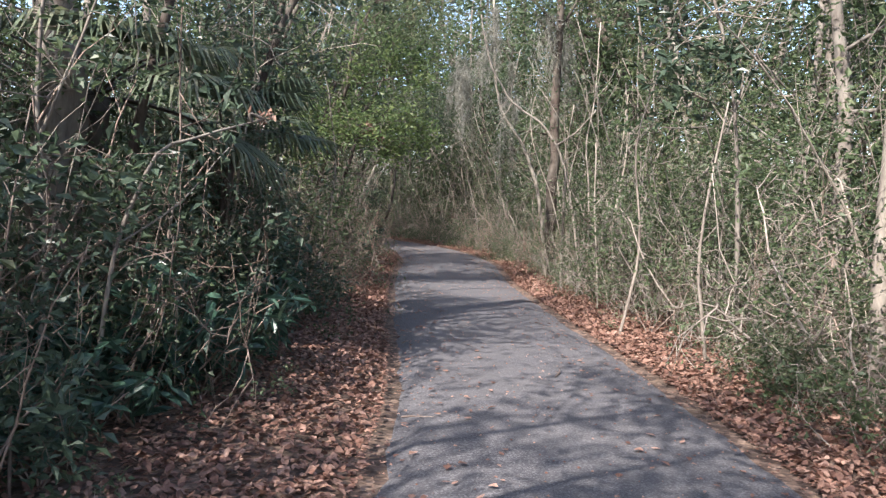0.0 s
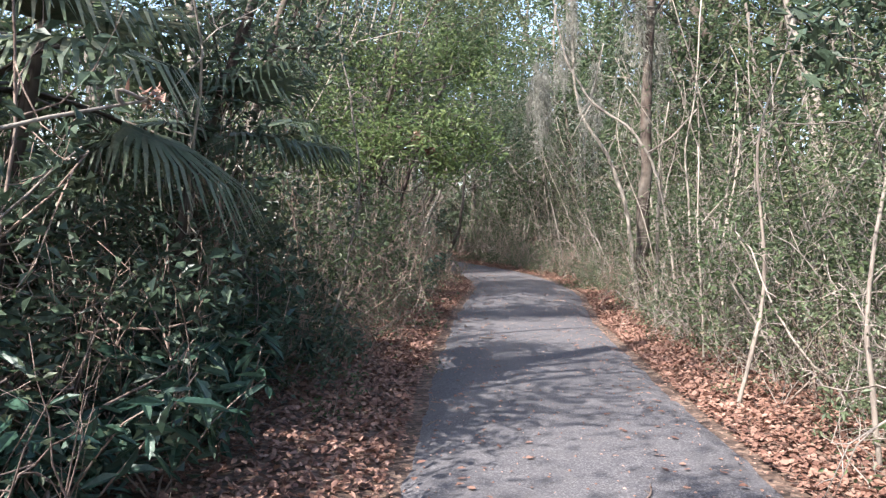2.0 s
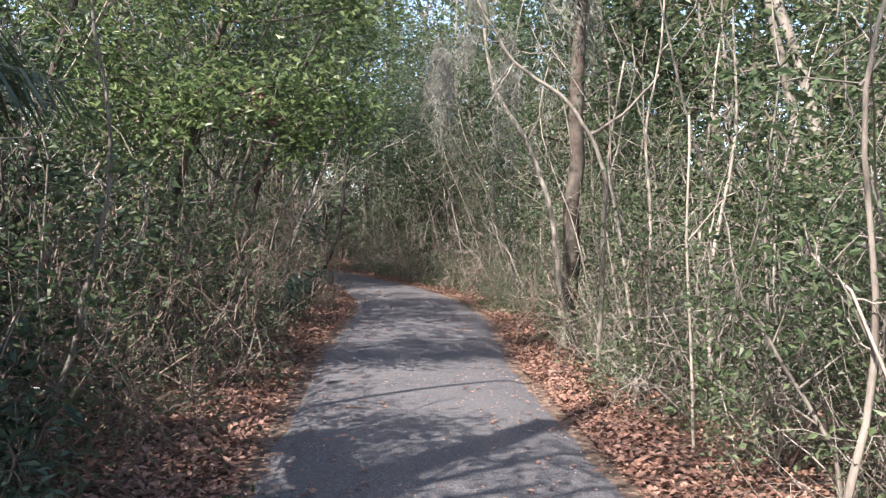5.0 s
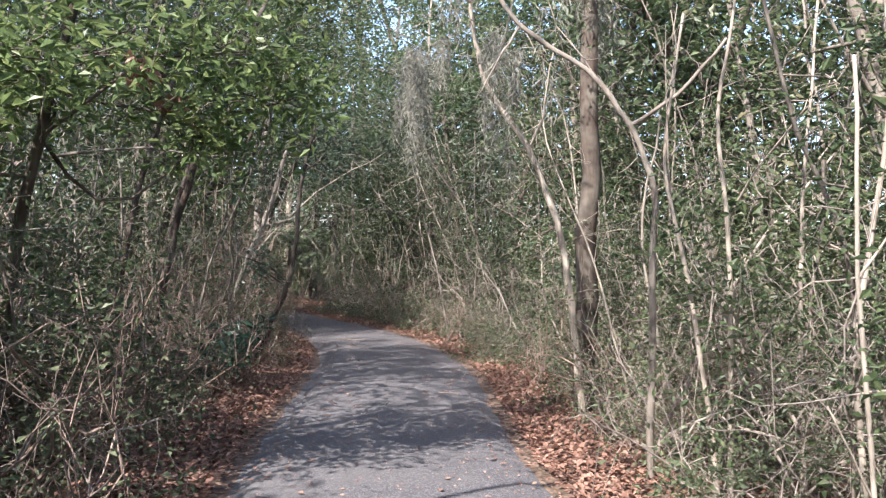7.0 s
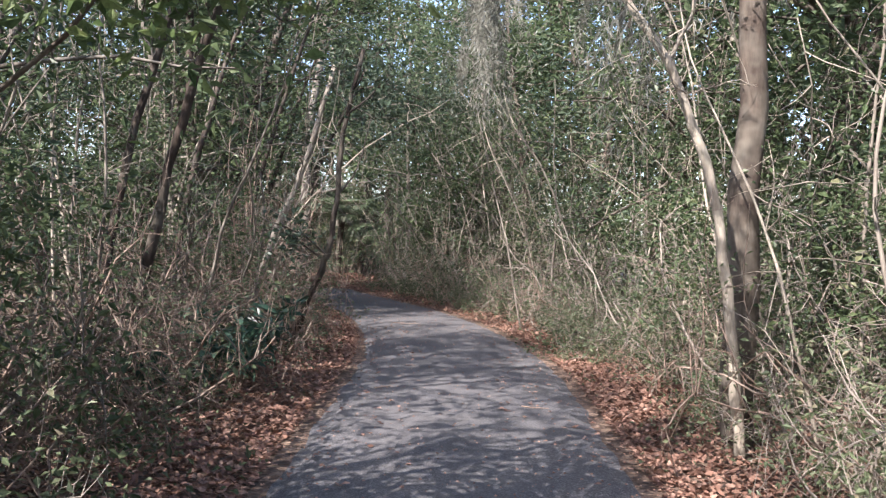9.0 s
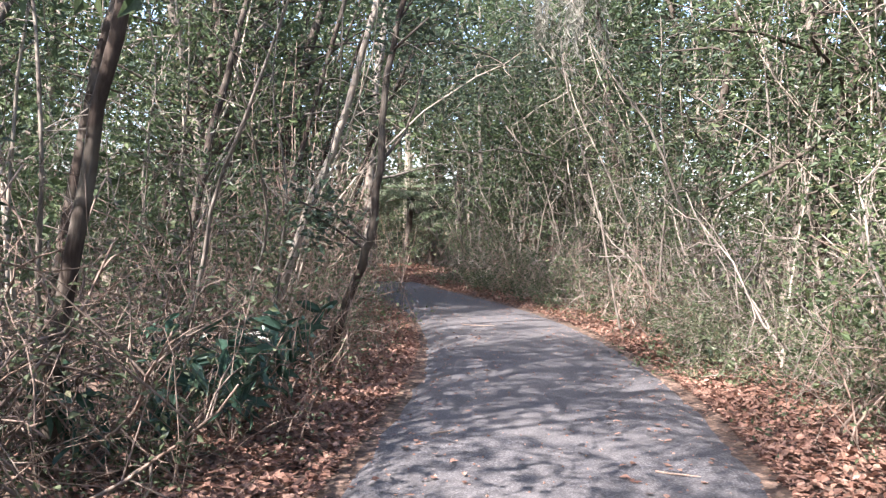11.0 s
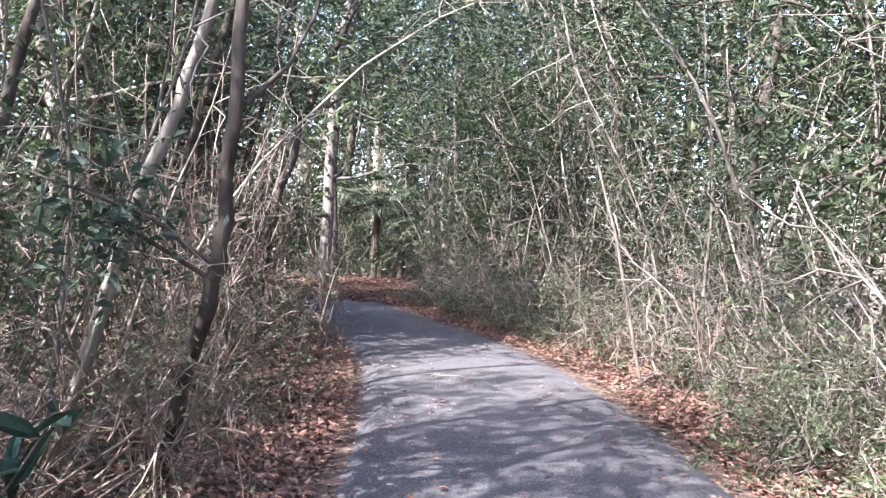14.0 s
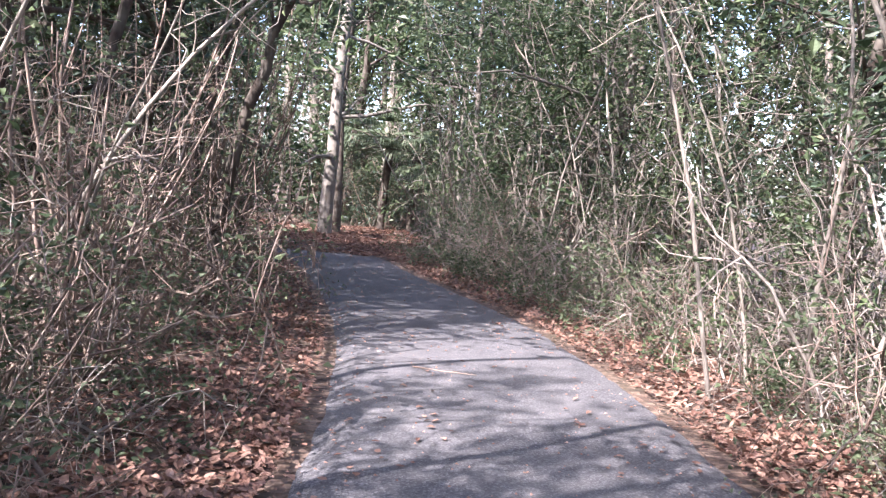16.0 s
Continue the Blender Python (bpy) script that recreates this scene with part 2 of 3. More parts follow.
    if n_leaves:
        spots = np.array(spots)
        knots = spots[r.integers(0, len(spots), max(n_leaves // 9, 1))]
        pick = knots[r.integers(0, len(knots), n_leaves)]
        g.leaves(pick, *leaf, spread=leaf_spread)
    return g


PROTOS = {}


def plant(kind, x, y, turn=None, size=1.0, tilt=0.0, z=None):
    """Sets one plant of a kind: the first is built, the rest share its meshes."""
    turn = random.uniform(0, 360) if turn is None else turn
    z = height_at(x, y) if z is None else z
    first = PROTOS[kind].scale[0] if kind in PROTOS else 1.0
    m = Matrix.LocRotScale((x, y, z), Euler((radians(random.uniform(-tilt, tilt)), radians(random.uniform(-tilt, tilt)), radians(turn))), (size / first,) * 3)
    if kind in PROTOS:
        return copy_thing(PROTOS[kind], m)
    name, label, category, group, parts = KINDS[kind]()
    ob = new(name)
    tagged(ob, label, category, group)
    for part_name, me in parts:
        part(part_name, me, ob)
    ob.matrix_basis = m
    PROTOS[kind] = ob
    return ob


# ---------------- the plan ----------------
LEFT_Y = [-40, -6, 3.6, 5.6, 8, 10, 12, 14.3, 17.5, 19.5, 21, 23, 25, 27, 30, 32, 34, 35.5, 36.6, 37.4, 38.2, 60]
LEFT_X = [-1.5, 0.2, 0.07, 0.08, -0.1, -0.3, -0.42, -0.58, -0.72, -0.76, -0.8, -1.08, -1.48, -2.05, -3.15, -4.0, -5.1, -7.2, -10.5, -15, -22, -90]
RIGHT_Y = [-40, -6, 4, 7, 8.3, 10, 12.3, 15, 18, 20, 21.5, 23.7, 25.5, 27.7, 30, 32.2, 34, 36, 37.8, 39.4, 40.6, 41.6, 60]
RIGHT_X = [1.2, 2.75, 2.56, 2.41, 2.3, 2.14, 1.99, 1.8, 1.8, 1.8, 1.68, 1.34, 0.92, 0.23, -0.88, -1.98, -2.6, -3.9, -6.0, -10, -16, -23, -90]


def smooth_edge(ys, xs):
    fine = np.arange(-40, 60, 0.1)
    v = np.interp(fine, ys, xs)
    k = np.exp(-0.5 * (np.arange(-15, 16) / 6.0) ** 2)
    return fine, np.convolve(np.pad(v, 15, mode="edge"), k / k.sum(), "valid")


EDGE_Y, EDGE_L = smooth_edge(LEFT_Y, LEFT_X)
_, EDGE_R = smooth_edge(RIGHT_Y, RIGHT_X)


def left_edge(y):
    return float(np.interp(y, EDGE_Y, EDGE_L))


def right_edge(y):
    return float(np.interp(y, EDGE_Y, EDGE_R))


def height_at(x, y):
    """The forest floor: level with the trail at its edges, gently uneven in the woods."""
    off = max(left_edge(y) - x, x - right_edge(y), 0.0)
    rough = noise.noise((x * 0.35, y * 0.35, 3.0)) * 0.10 + noise.noise((x * 1.3, y * 1.3, 9.0)) * 0.035
    return -0.035 + min(off / 0.6, 1.0) * 0.05 + min(off / 2.5, 1.0) * rough


# ---------------- ground and trail ----------------
gx = np.concatenate([np.linspace(-900, -40, 8), np.linspace(-30, -10, 9), np.arange(-9, 9.01, 0.25), np.linspace(10, 30, 9), np.linspace(40, 900, 8)])
gy = np.concatenate([np.linspace(-900, -40, 8), np.linspace(-30, -7, 9), np.arange(-6, 48.01, 0.3), np.linspace(49, 70, 12), np.linspace(90, 900, 8)])
gv = [(x, y, height_at(x, y)) for y in gy for x in gx]
nx = len(gx)
gf = [(j * nx + i, j * nx + i + 1, (j + 1) * nx + i + 1, (j + 1) * nx + i) for j in range(len(gy) - 1) for i in range(nx - 1)]
ground = tagged(new("ground", mesh_of("ground", gv, gf, SOIL, True)), "brown forest floor under dry leaf litter", "ground", kind="structure")


def trail_mesh():
    rows, faces, v = np.arange(-38, 58, 0.16), [], []
    across = 9
    for y in rows:
        a = left_edge(y) + 0.05 * noise.noise((1.0, y * 1.9, 0)) + 0.025 * noise.noise((4.0, y * 7, 0))
        b = right_edge(y) + 0.05 * noise.noise((2.0, y * 1.9, 5)) + 0.025 * noise.noise((7.0, y * 7, 0))
        for k in range(across):
            u = k / (across - 1)
            v.append((a + (b - a) * u, y, 0.006 + 0.018 * (1 - (2 * u - 1) ** 2) + 0.004 * noise.noise((a + (b - a) * u, y * 0.7, 2))))
        v[-across] = (v[-across][0] - 0.03, y, -0.08)
        v[-1] = (v[-1][0] + 0.03, y, -0.08)
    for j in range(len(rows) - 1):
        for k in range(across - 1):
            q = j * across + k
            faces.append((q, q + 1, q + across + 1, q + across))
    return mesh_of("trail", v, faces, ASPHALT, True)


trail = tagged(new("pavement", trail_mesh()), "worn grey asphalt footpath curving through the woods", "path", kind="structure")


def litter_mesh(seed, count, inside, reach, big=1.0):
    """Curled dry leaves lying over the verge."""
    r = np.random.default_rng(seed)
    v, f = [], []
    for i in range(count):
        y = r.uniform(-1, 44) if r.uniform() < 0.6 else r.uniform(1, 24)
        side = r.uniform() < 0.5
        off = -inside * r.uniform() if r.uniform() < 0.012 else abs(r.normal(0, reach + (0.45 * max(0.0, min(1.0, (11.0 - y) / 4.0)) if side else 0.0))) - 0.03 + 0.07 * noise.noise((y * 1.4, 3.0 if side else 8.0, 0))
        x = left_edge(y) - off if side else right_edge(y) + off
        z = (0.024 if off < 0 else height_at(x, y)) + (r.uniform(0.0, 0.035) if off > 0.02 else 0.002)
        ln = r.uniform(0.032, 0.066) * big
        wd = ln * r.uniform(0.45, 0.8)
        a = r.uniform(0, 2 * np.pi)
        c, s = np.cos(a), np.sin(a)
        tx, ty = r.normal(0, 0.38, 2) if off > 0.02 else r.normal(0, 0.12, 2)
        curl = r.uniform(0.0, 0.35) * wd
        base = len(v)
        for lx, ly, lz in ((-0.5, 0, 0), (-0.12, 0.5, 1), (0.22, 0.36, 0.8), (0.5, 0.04, 0.5), (0.18, -0.4, 0.8), (-0.15, -0.46, 1)):
            px, py = lx * ln, ly * wd
            v.append((x + px * c - py * s, y + px * s + py * c, z + curl * lz + px * tx + py * ty + 0.006))
        f += [(base, base + 1, base + 2), (base, base + 2, base + 3), (base, base + 3, base + 4), (base, base + 4, base + 5)]
    return mesh_of("leaf_litter", v, f, DRY_LEAF)


tagged(new("leaf_litter", litter_mesh(5, 96000, 0.9, 0.9)), "dry brown fallen leaves along both path edges", "leaf litter", kind="stuff")


def clearing_mesh(seed, count):
    """Fallen leaves over the open floor beyond the bend."""
    r = np.random.default_rng(seed)
    v, f = [], []
    for _ in range(count):
        x, y, a, s = r.uniform(-9, -0.5), r.uniform(33.5, 43), r.uniform(0, 6.28), r.uniform(0.05, 0.1)
        z, k, b, w = max(height_at(x, y), 0.018 if left_edge(y) < x < right_edge(y) else -1.0) + r.uniform(0.004, 0.03), len(v), r.uniform(0, 0.03), s * 0.6
        c, d = np.cos(a), np.sin(a)
        v += [(x - s * c, y - s * d, z), (x - w * d, y + w * c, z + b), (x + s * c, y + s * d, z), (x + w * d, y - w * c, z + b)]
        f += [(k, k + 1, k + 2), (k, k + 2, k + 3)]
    return mesh_of("leaf_litter", v, f, DRY_LEAF)


tagged(new("leaf_litter", clearing_mesh(6, 9000)), "dry fallen leaves covering the floor beyond the bend", "leaf litter", kind="stuff")

# ---------------- kinds of plants ----------------


def kind_parts(g, wood, leaf_mat, wood_name="branchwork", leaf_name="foliage"):
    parts = [(wood_name, g.stems(wood_name, wood))] if g.v else []
    return parts + ([(leaf_name, g.foliage(leaf_name, leaf_mat))] if g.lv else [])


def evergreen(seed):
    def make():
        g = bush(seed, 2.7, 0.8, 6, 8, 1150, (0.095, 0.043), 0.012, 0.5, 0.2, 0.2, leaf_spread=0.09)
        return ("evergreen_shrub", "dense dark green evergreen shrub with leathery leaves beside the path", "shrub", "evergreen shrubs in the woods",
                kind_parts(g, BROWN_TWIG, DARK_LEAF))
    return make


def leafy(seed):
    def make():
        g = bush(seed, 3.2, 0.9, 5, 9, 1700, (0.062, 0.03), 0.013, 0.45, 0.2, 0.25, 0.0, 0.11)
        return ("leafy_shrub", "tall grey-green shrub of slender stems and small leaves", "shrub", "tall leafy shrubs in the thicket",
                kind_parts(g, GREY_BARK if seed % 2 else TAN_TWIG, OAK_LEAF))
    return make


def thicket(seed):
    def make():
        g = bush(seed, 2.2, 0.75, 6, 8, 1300, (0.058, 0.03), 0.010, 0.6, 0.26, 0.16, 0.35, 0.08)
        return ("thicket_shrub", "tangled shrub of thin tan twigs and small yellow-green leaves", "shrub", "thicket shrubs along the path",
                kind_parts(g, TAN_TWIG, PALE_LEAF))
    return make


def bare(seed):
    def make():
        g = bush(seed, 2.4, 1.0, 7, 9, 420, (0.055, 0.028), 0.012, 0.65, 0.25, 0.12, 0.55, 0.09)
        return ("bare_shrub", "nearly leafless shrub of tangled arching brown twigs", "shrub", "bare shrubs along the path",
                kind_parts(g, TAN_TWIG if seed % 2 else BROWN_TWIG, PALE_LEAF))
    return make


def whip(seed):
    def make():
        g = bush(seed, 3.7, 0.5, 9, 8, 160, (0.055, 0.028), 0.013, 0.12, 0.13, 0.2, 0.1, 0.09)
        return ("whip_shrub", "tall leafless shrub of upright brown whips beside the path", "shrub", "tall bare whips along the path",
                kind_parts(g, BROWN_TWIG, PALE_LEAF))
    return make


def far_bush(seed):
    def make():
        g = bush(seed, 2.6, 0.9, 4, 5, 520, (0.15, 0.07), 0.015, 0.45, 0.18, 0.1, leaf_spread=0.16)
        return ("understory_shrub", "dark leafy understory shrub deep in the woods", "shrub", "understory shrubs deep in the woods",
                kind_parts(g, BROWN_TWIG, DARK_LEAF if seed % 2 else OAK_LEAF))
    return make


def pole(seed):
    def make():
        g = Growth(seed)
        r = g.rng
        p = g.path((0, 0, -0.05), (r.normal(0, 0.2), r.normal(0, 0.2), 1), r.uniform(3.0, 4.6), 14, 0.12, 0.03)
        g.tube(p, r.uniform(0.011, 0.026), 0.005, 6, 0.1)
        bark, branches = PALE_BARK if seed % 2 else GREY_BARK, []
        for k in range(12):
            twigs = Growth(seed * 20 + k)
            t = twigs.path(p[int(r.integers(3, 13))], r.normal(0, 1, 3) + (0, 0, 0.2), r.uniform(0.4, 1.2), 6, 0.28, 0.0)
            twigs.tube(t, 0.006, 0.002, 3)
            for m in (2, 4):
                twigs.tube(twigs.path(t[m], r.normal(0, 1, 3), r.uniform(0.2, 0.45), 4, 0.25, 0.0), 0.003, 0.0012, 3)
            branches.append(("branch", twigs.stems("branch", bark)))
        return ("thin_tree", "thin bare %s tree stem in the thicket" % ("pale" if seed % 2 else "grey"), "tree", "thin bare stems in the thicket",
                [("trunk", g.stems("trunk", bark))] + branches)
    return make


def sapling(seed):
    def make():
        g = Growth(seed)
        r = g.rng
        spots = []
        for _ in range(3):
            p = g.path((r.normal(0, 0.2), r.normal(0, 0.2), -0.05), (r.normal(0, 0.2), r.normal(0, 0.2), 1), r.uniform(3.6, 5.4), 12, 0.09, 0.02)
            g.tube(p, r.uniform(0.010, 0.022), 0.005, 5)
            for k in range(13):
                i = int(r.integers(3, 11))
                t = g.path(p[i], r.normal(0, 1, 3) + (0, 0, 0.5), r.uniform(0.4, 1.1), 5, 0.2, 0.0)
                g.tube(t, 0.006, 0.002, 3)
                if i > 4:
                    spots += [t[2], t[3], t[4]]
        spots = np.array(spots)
        g.leaves(spots[r.integers(0, len(spots), 1100)], 0.058, 0.027, spread=0.17)
        return ("sapling", "slender pale grey sapling with a thin leafy top", "sapling", "slender saplings in the thicket",
                kind_parts(g, PALE_BARK if seed % 2 else GREY_BARK, OAK_LEAF, "trunk", "crown"))
    return make


def tree(seed, tall, radius, material, leaf_mat, low=0.3, leaves=2900, leaf=(0.125, 0.058), forks=3):
    def make():
        g = Growth(seed)
        r = g.rng
        p = g.path((0, 0, -0.1), (r.normal(0, 0.08), r.normal(0, 0.08), 1), tall, 14, 0.06, 0.02)
        g.tube(p, radius, radius * 0.25, 9, 0.06)
        spots = []
        for _ in range(20):
            k = int(r.integers(int(14 * low), 14))
            t = g.path(p[k], r.normal(0, 1, 3) * (1, 1, 0.4) + (0, 0, 0.2), tall * r.uniform(0.18, 0.36), 7, 0.16, 0.0)
            g.tube(t, radius * 0.32 * (1.1 - k / 16), radius * 0.06, 5)
            for _ in range(forks):
                q = t[int(r.integers(2, 7))]
                s = g.path(q, r.normal(0, 1, 3), r.uniform(0.4, 1.1), 4, 0.2, 0.0)
                g.tube(s, 0.009, 0.003, 3)
                spots += [s[1], s[2], s[3]]
        spots = np.array(spots)
        g.leaves(spots[r.integers(0, len(spots), leaves)], *leaf, spread=0.26)
        return ("tree", "forest tree with %s bark and an uneven evergreen crown" % ("dark" if material is DARK_BARK else "grey"), "tree", "trees in the woods",
                kind_parts(g, material, leaf_mat, "trunk", "crown"))
    return make


def seedling(seed):
    def make():
        g = Growth(seed)
        r = g.rng
        for _ in range(5):
            a = r.uniform(0, 6.28)
            p = g.path((0, 0, -0.03), (np.cos(a) * 0.6, np.sin(a) * 0.6, 1), r.uniform(0.4, 0.95), 6, 0.12, -0.02)
            g.tube(p, 0.006, 0.003, 4)
            g.leaves(np.repeat(p[2:], 5, 0), 0.15, 0.052, spread=0.03, droop=0.15, up=1.3, fold=0.12, full=True)
        return ("laurel_seedling", "low laurel seedling with large bluish green leaves over the litter", "seedling", "laurel seedlings beside the path",
                kind_parts(g, BROWN_TWIG, BLUE_LEAF))
    return make


def sprig(seed):
    def make():
        g = bush(seed, 0.55, 0.32, 4, 3, 190, (0.052, 0.028), 0.0035, 0.8, 0.25, 0.2, leaf_spread=0.05)
        return ("low_shrub", "knee-high green undergrowth sprouting from the leaf litter", "undergrowth", "low undergrowth along the verge",
                kind_parts(g, TAN_TWIG, PALE_LEAF if seed % 2 else OAK_LEAF))
    return make


def moss(seed):
    def make():
        parts = []
        for k in range(9):
            g = Growth(seed * 10 + k)
            r = g.rng
            p = g.path((*r.normal(0, 0.12, 2), r.uniform(-0.05, 0.1)), (0, 0, -1), r.uniform(0.5, 1.9), 12, 0.05, -0.05)
            g.leaves(np.repeat(p, 8, 0), 0.15, 0.011, spread=0.024, droop=1.4, up=0.1, fold=0.1)
            parts.append(("strand", g.foliage("strand", MOSS)))
        return ("hanging_moss", "pale grey moss hanging in strands from a branch", "hanging moss", "moss hanging from the trees", parts)
    return make


def palm(seed):
    def make():
        g = Growth(seed)
        r = g.rng
        v, f = [], []
        p = g.path((0, 0, -0.1), (0.02, 0, 1), 2.0, 8, 0.02, 0)
        g.tube(p, 0.09, 0.10, 9, 0.12)
        for k in range(19):
            a = k * 2.4 + r.uniform(-0.2, 0.2)
            s = g.path(p[-1], (np.cos(a), np.sin(a), r.uniform(0.05, 1.1)), r.uniform(0.7, 1.0), 6, 0.03, -0.10)
            g.tube(s, 0.014, 0.008, 4)
            hub, d = s[-1], s[-1] - s[-2]
            d /= np.linalg.norm(d)
            side = np.cross(d, (0, 0, 1))
            side /= np.linalg.norm(side)
            lift = np.cross(side, d)
            for j in range(30):
                w = (j / 29 - 0.5) * 2.9
                e = d * np.cos(w) + side * np.sin(w) + lift * 0.12
                ln = 0.85 * (1 - 0.25 * abs(w) / 1.5) * r.uniform(0.9, 1.1)
                q = np.cross(e, lift)
                q /= np.linalg.norm(q)
                base = len(v)
                for u, wd, fall in ((0.0, 0.006, 0.0), (0.35, 0.017, 0.02), (0.7, 0.013, 0.14), (1.0, 0.002, 0.42)):
                    c = hub + e * ln * u * (1 - 0.18 * u * u) - np.array((0, 0, fall * ln))
                    v += [c + q * wd, c - q * wd]
                for i in range(3):
                    f.append((base + 2 * i, base + 2 * i + 1, base + 2 * i + 3, base + 2 * i + 2))
        return ("palm", "fan palm with drooping grey-green fronds in the shade", "palm", "fan palms",
                [("trunk", g.stems("trunk", DARK_BARK)), ("fronds", mesh_of("fronds", v, f, PALM_LEAF))])
    return make


KINDS = {}
for i in range(4):
    KINDS["evergreen%d" % i] = evergreen(100 + i)
    KINDS["leafy%d" % i] = leafy(150 + i)
    KINDS["thicket%d" % i] = thicket(200 + i)
    KINDS["bare%d" % i] = bare(300 + i)
    KINDS["sapling%d" % i] = sapling(400 + i)
    KINDS["seedling%d" % i] = seedling(500 + i)
    KINDS["sprig%d" % i] = sprig(600 + i)
    KINDS["moss%d" % i] = moss(700 + i)
    KINDS["far%d" % i] = far_bush(170 + i)
    KINDS["pole%d" % i] = pole(450 + i)
    KINDS["whip%d" % i] = whip(330 + i)
for i in range(2):
    KINDS["palm%d" % i] = palm(750 + i)
KINDS["tree0"] = tree(800, 8.0, 0.12, DARK_BARK, DARK_LEAF)
KINDS["tree1"] = tree(801, 8.5, 0.10, GREY_BARK, OAK_LEAF, 0.25)
KINDS["tree2"] = tree(802, 6.5, 0.08, GREY_BARK, OAK_LEAF, 0.22)
KINDS["tree3"] = tree(803, 10.0, 0.16, DARK_BARK, OAK_LEAF, 0.3)
for i in range(4):
    KINDS["wood%d" % i] = tree(810 + i, 8.0 + 0.9 * i, 0.11 + 0.015 * i, GREY_BARK if i % 2 else DARK_BARK, OAK_LEAF, 0.2, 1650, (0.2, 0.092), 2)


def some(weights):
    names = list(weights)
    k = random.choices(names, [weights[n] for n in names])[0]
    return k + str(random.randrange(4))


random.seed(11)
# rows of plants on either side: distance from the path's edge, spacing along it, first and last
ROWS = ((1.1, 0.8, 1.6, 37), (1.5, 0.88, 1.2, 38), (2.05, 1.05, -2, 40), (2.8, 1.3, -5, 42), (4.0, 1.7, -7, 44), (5.8, 1.9, -8, 44), (8.0, 2.4, -8, 44), (11.0, 2.6, -8, 46), (14.5, 2.8, -4, 50), (18.5, 3.0, 4, 54))
for side in (-1, 1):
    for off, step, first, last in ROWS:
        y = first
        while y < last:
            y += step * random.uniform(0.75, 1.25)
            # plants behind the start are unseen and only cast shade, so fewer stand there
            if y < 0 and off > (4 if side > 0 else 8):
                continue
            d = off + random.uniform(-0.2, 0.25) * min(off, 1.3)
            if side < 0 and off < 3:
                d += 0.8 * max(0.0, min(1.0, (10.5 - y) / 4.0))
            if side < 0 and y > 23:
                d += 0.35
            x = left_edge(y) - d if side < 0 else right_edge(y) + d
            if side > 0 and 34.5 < y < 42.5 and -9.5 < x < -1.9:
                continue
            if off < 1.3:
                if side < 0:
                    mix = {"evergreen": 3, "bare": 3} if y < 9.5 else {"bare": 7, "thicket": 1.5}
                else:
                    mix = {"thicket": 6, "bare": 2} if y < 23 else {"bare": 5, "thicket": 1}
                size = random.uniform(0.55, 0.85)
            elif off < 2.5:
                if side < 0:
                    mix = {"evergreen": 4, "bare": 3, "leafy": 1} if y < 9.5 else ({"bare": 5, "leafy": 1.5, "evergreen": 1.8, "sapling": 0.8} if y < 14 else {"bare": 6, "pole": 3, "sapling": 0.8, "thicket": 0.8})
                else:
                    mix = {"thicket": 4, "leafy": 3, "bare": 3, "sapling": 1.5} if y < 23 else {"bare": 5, "leafy": 1.5, "sapling": 2, "pole": 2.5, "thicket": 1}
                size = random.uniform(0.85, 1.15)
            elif off < 5:
                mix = {"evergreen": 3, "leafy": 4, "sapling": 1.5, "tree": 2.4 if side > 0 else 0.3}
                if y > 19:
                    mix = {"bare": 2.5, "leafy": 2.5, "sapling": 2.5, "pole": 1, "tree": 2 if side > 0 or y > 24 else 0.4}
                size = random.uniform(1.05, 1.35)
            else:
                mix = {"far": 5, "wood": 8 if side > 0 or off > 10 else (2.0 if y < 17 else 8)}
                size = random.uniform(1.3, 1.8)
            size *= 1.12 if y > 23 else 1.0
            kind = some(mix)
            if kind.startswith("bare") and side < 0:
                kind = "bare0" if random.random() < 0.5 else "bare2"
            if kind in ("tree0", "far1", "far3") and (side > 0 or y > 19):
                kind = {"tree0": "tree1", "far1": "far0", "far3": "far2"}[kind]
            plant(kind, x, y, size=size if not kind.startswith(("tree", "wood")) else random.uniform(0.85, 1.15), tilt=6)

# crowns that close over the far part of the path;
# those left of the near path (y < 6) are added to shade it
for x, y in ((-6.3, 28.5), (-7.2, 31.5), (-8.3, 34.5), (-5.4, 25.4), (3.9, 25.3), (3.3, 28.2), (1.2, 31.2), (0.2, 33.6), (-0.9, 36.4), (-1.9, 39.2), (4.4, 21.8), (5.2, 18.6), (-9.8, 38.5), (5.0, 15.2), (5.6, 12.4),
             (-4.4, 24.2), (-3.2, 4.6), (-4.4, 5.6), (-5.4, 3.0), (-5.0, -1.5),
             (-4.6, 27.5), (-5.6, 29.8), (-6.6, 33.0), (3.6, 23.6), (3.0, 26.8), (1.9, 30.2), (0.6, 33.0), (-0.6, 35.6), (-7.8, 35.8), (1.6, 33.5)):
    plant("tree%d" % random.randrange(4), x, y, size=random.uniform(0.8, 1.1))
# dense crowns added on the left to keep sun off the far right side
for x, y in ((-4.5, 24.8), (-5.2, 26.9), (-5.9, 29.0)):
    plant(random.choice(("tree3", "tree0")), x, y, size=random.uniform(1.0, 1.15))

# the woods that close the view where the path bends away
for k in range(44):
    x = -20 + 0.52 * k + random.uniform(-0.3, 0.3)
    plant(some({"far": 1}), x, max(46.5, 48 + 0.1 * x) + random.uniform(0, 5), size=random.uniform(1.4, 2.2))
for k in range(16):
    plant(some({"wood": 1}), -18 + 1.4 * k + random.uniform(-0.5, 0.5), random.uniform(48.5, 56), size=random.uniform(1.5, 1.9))
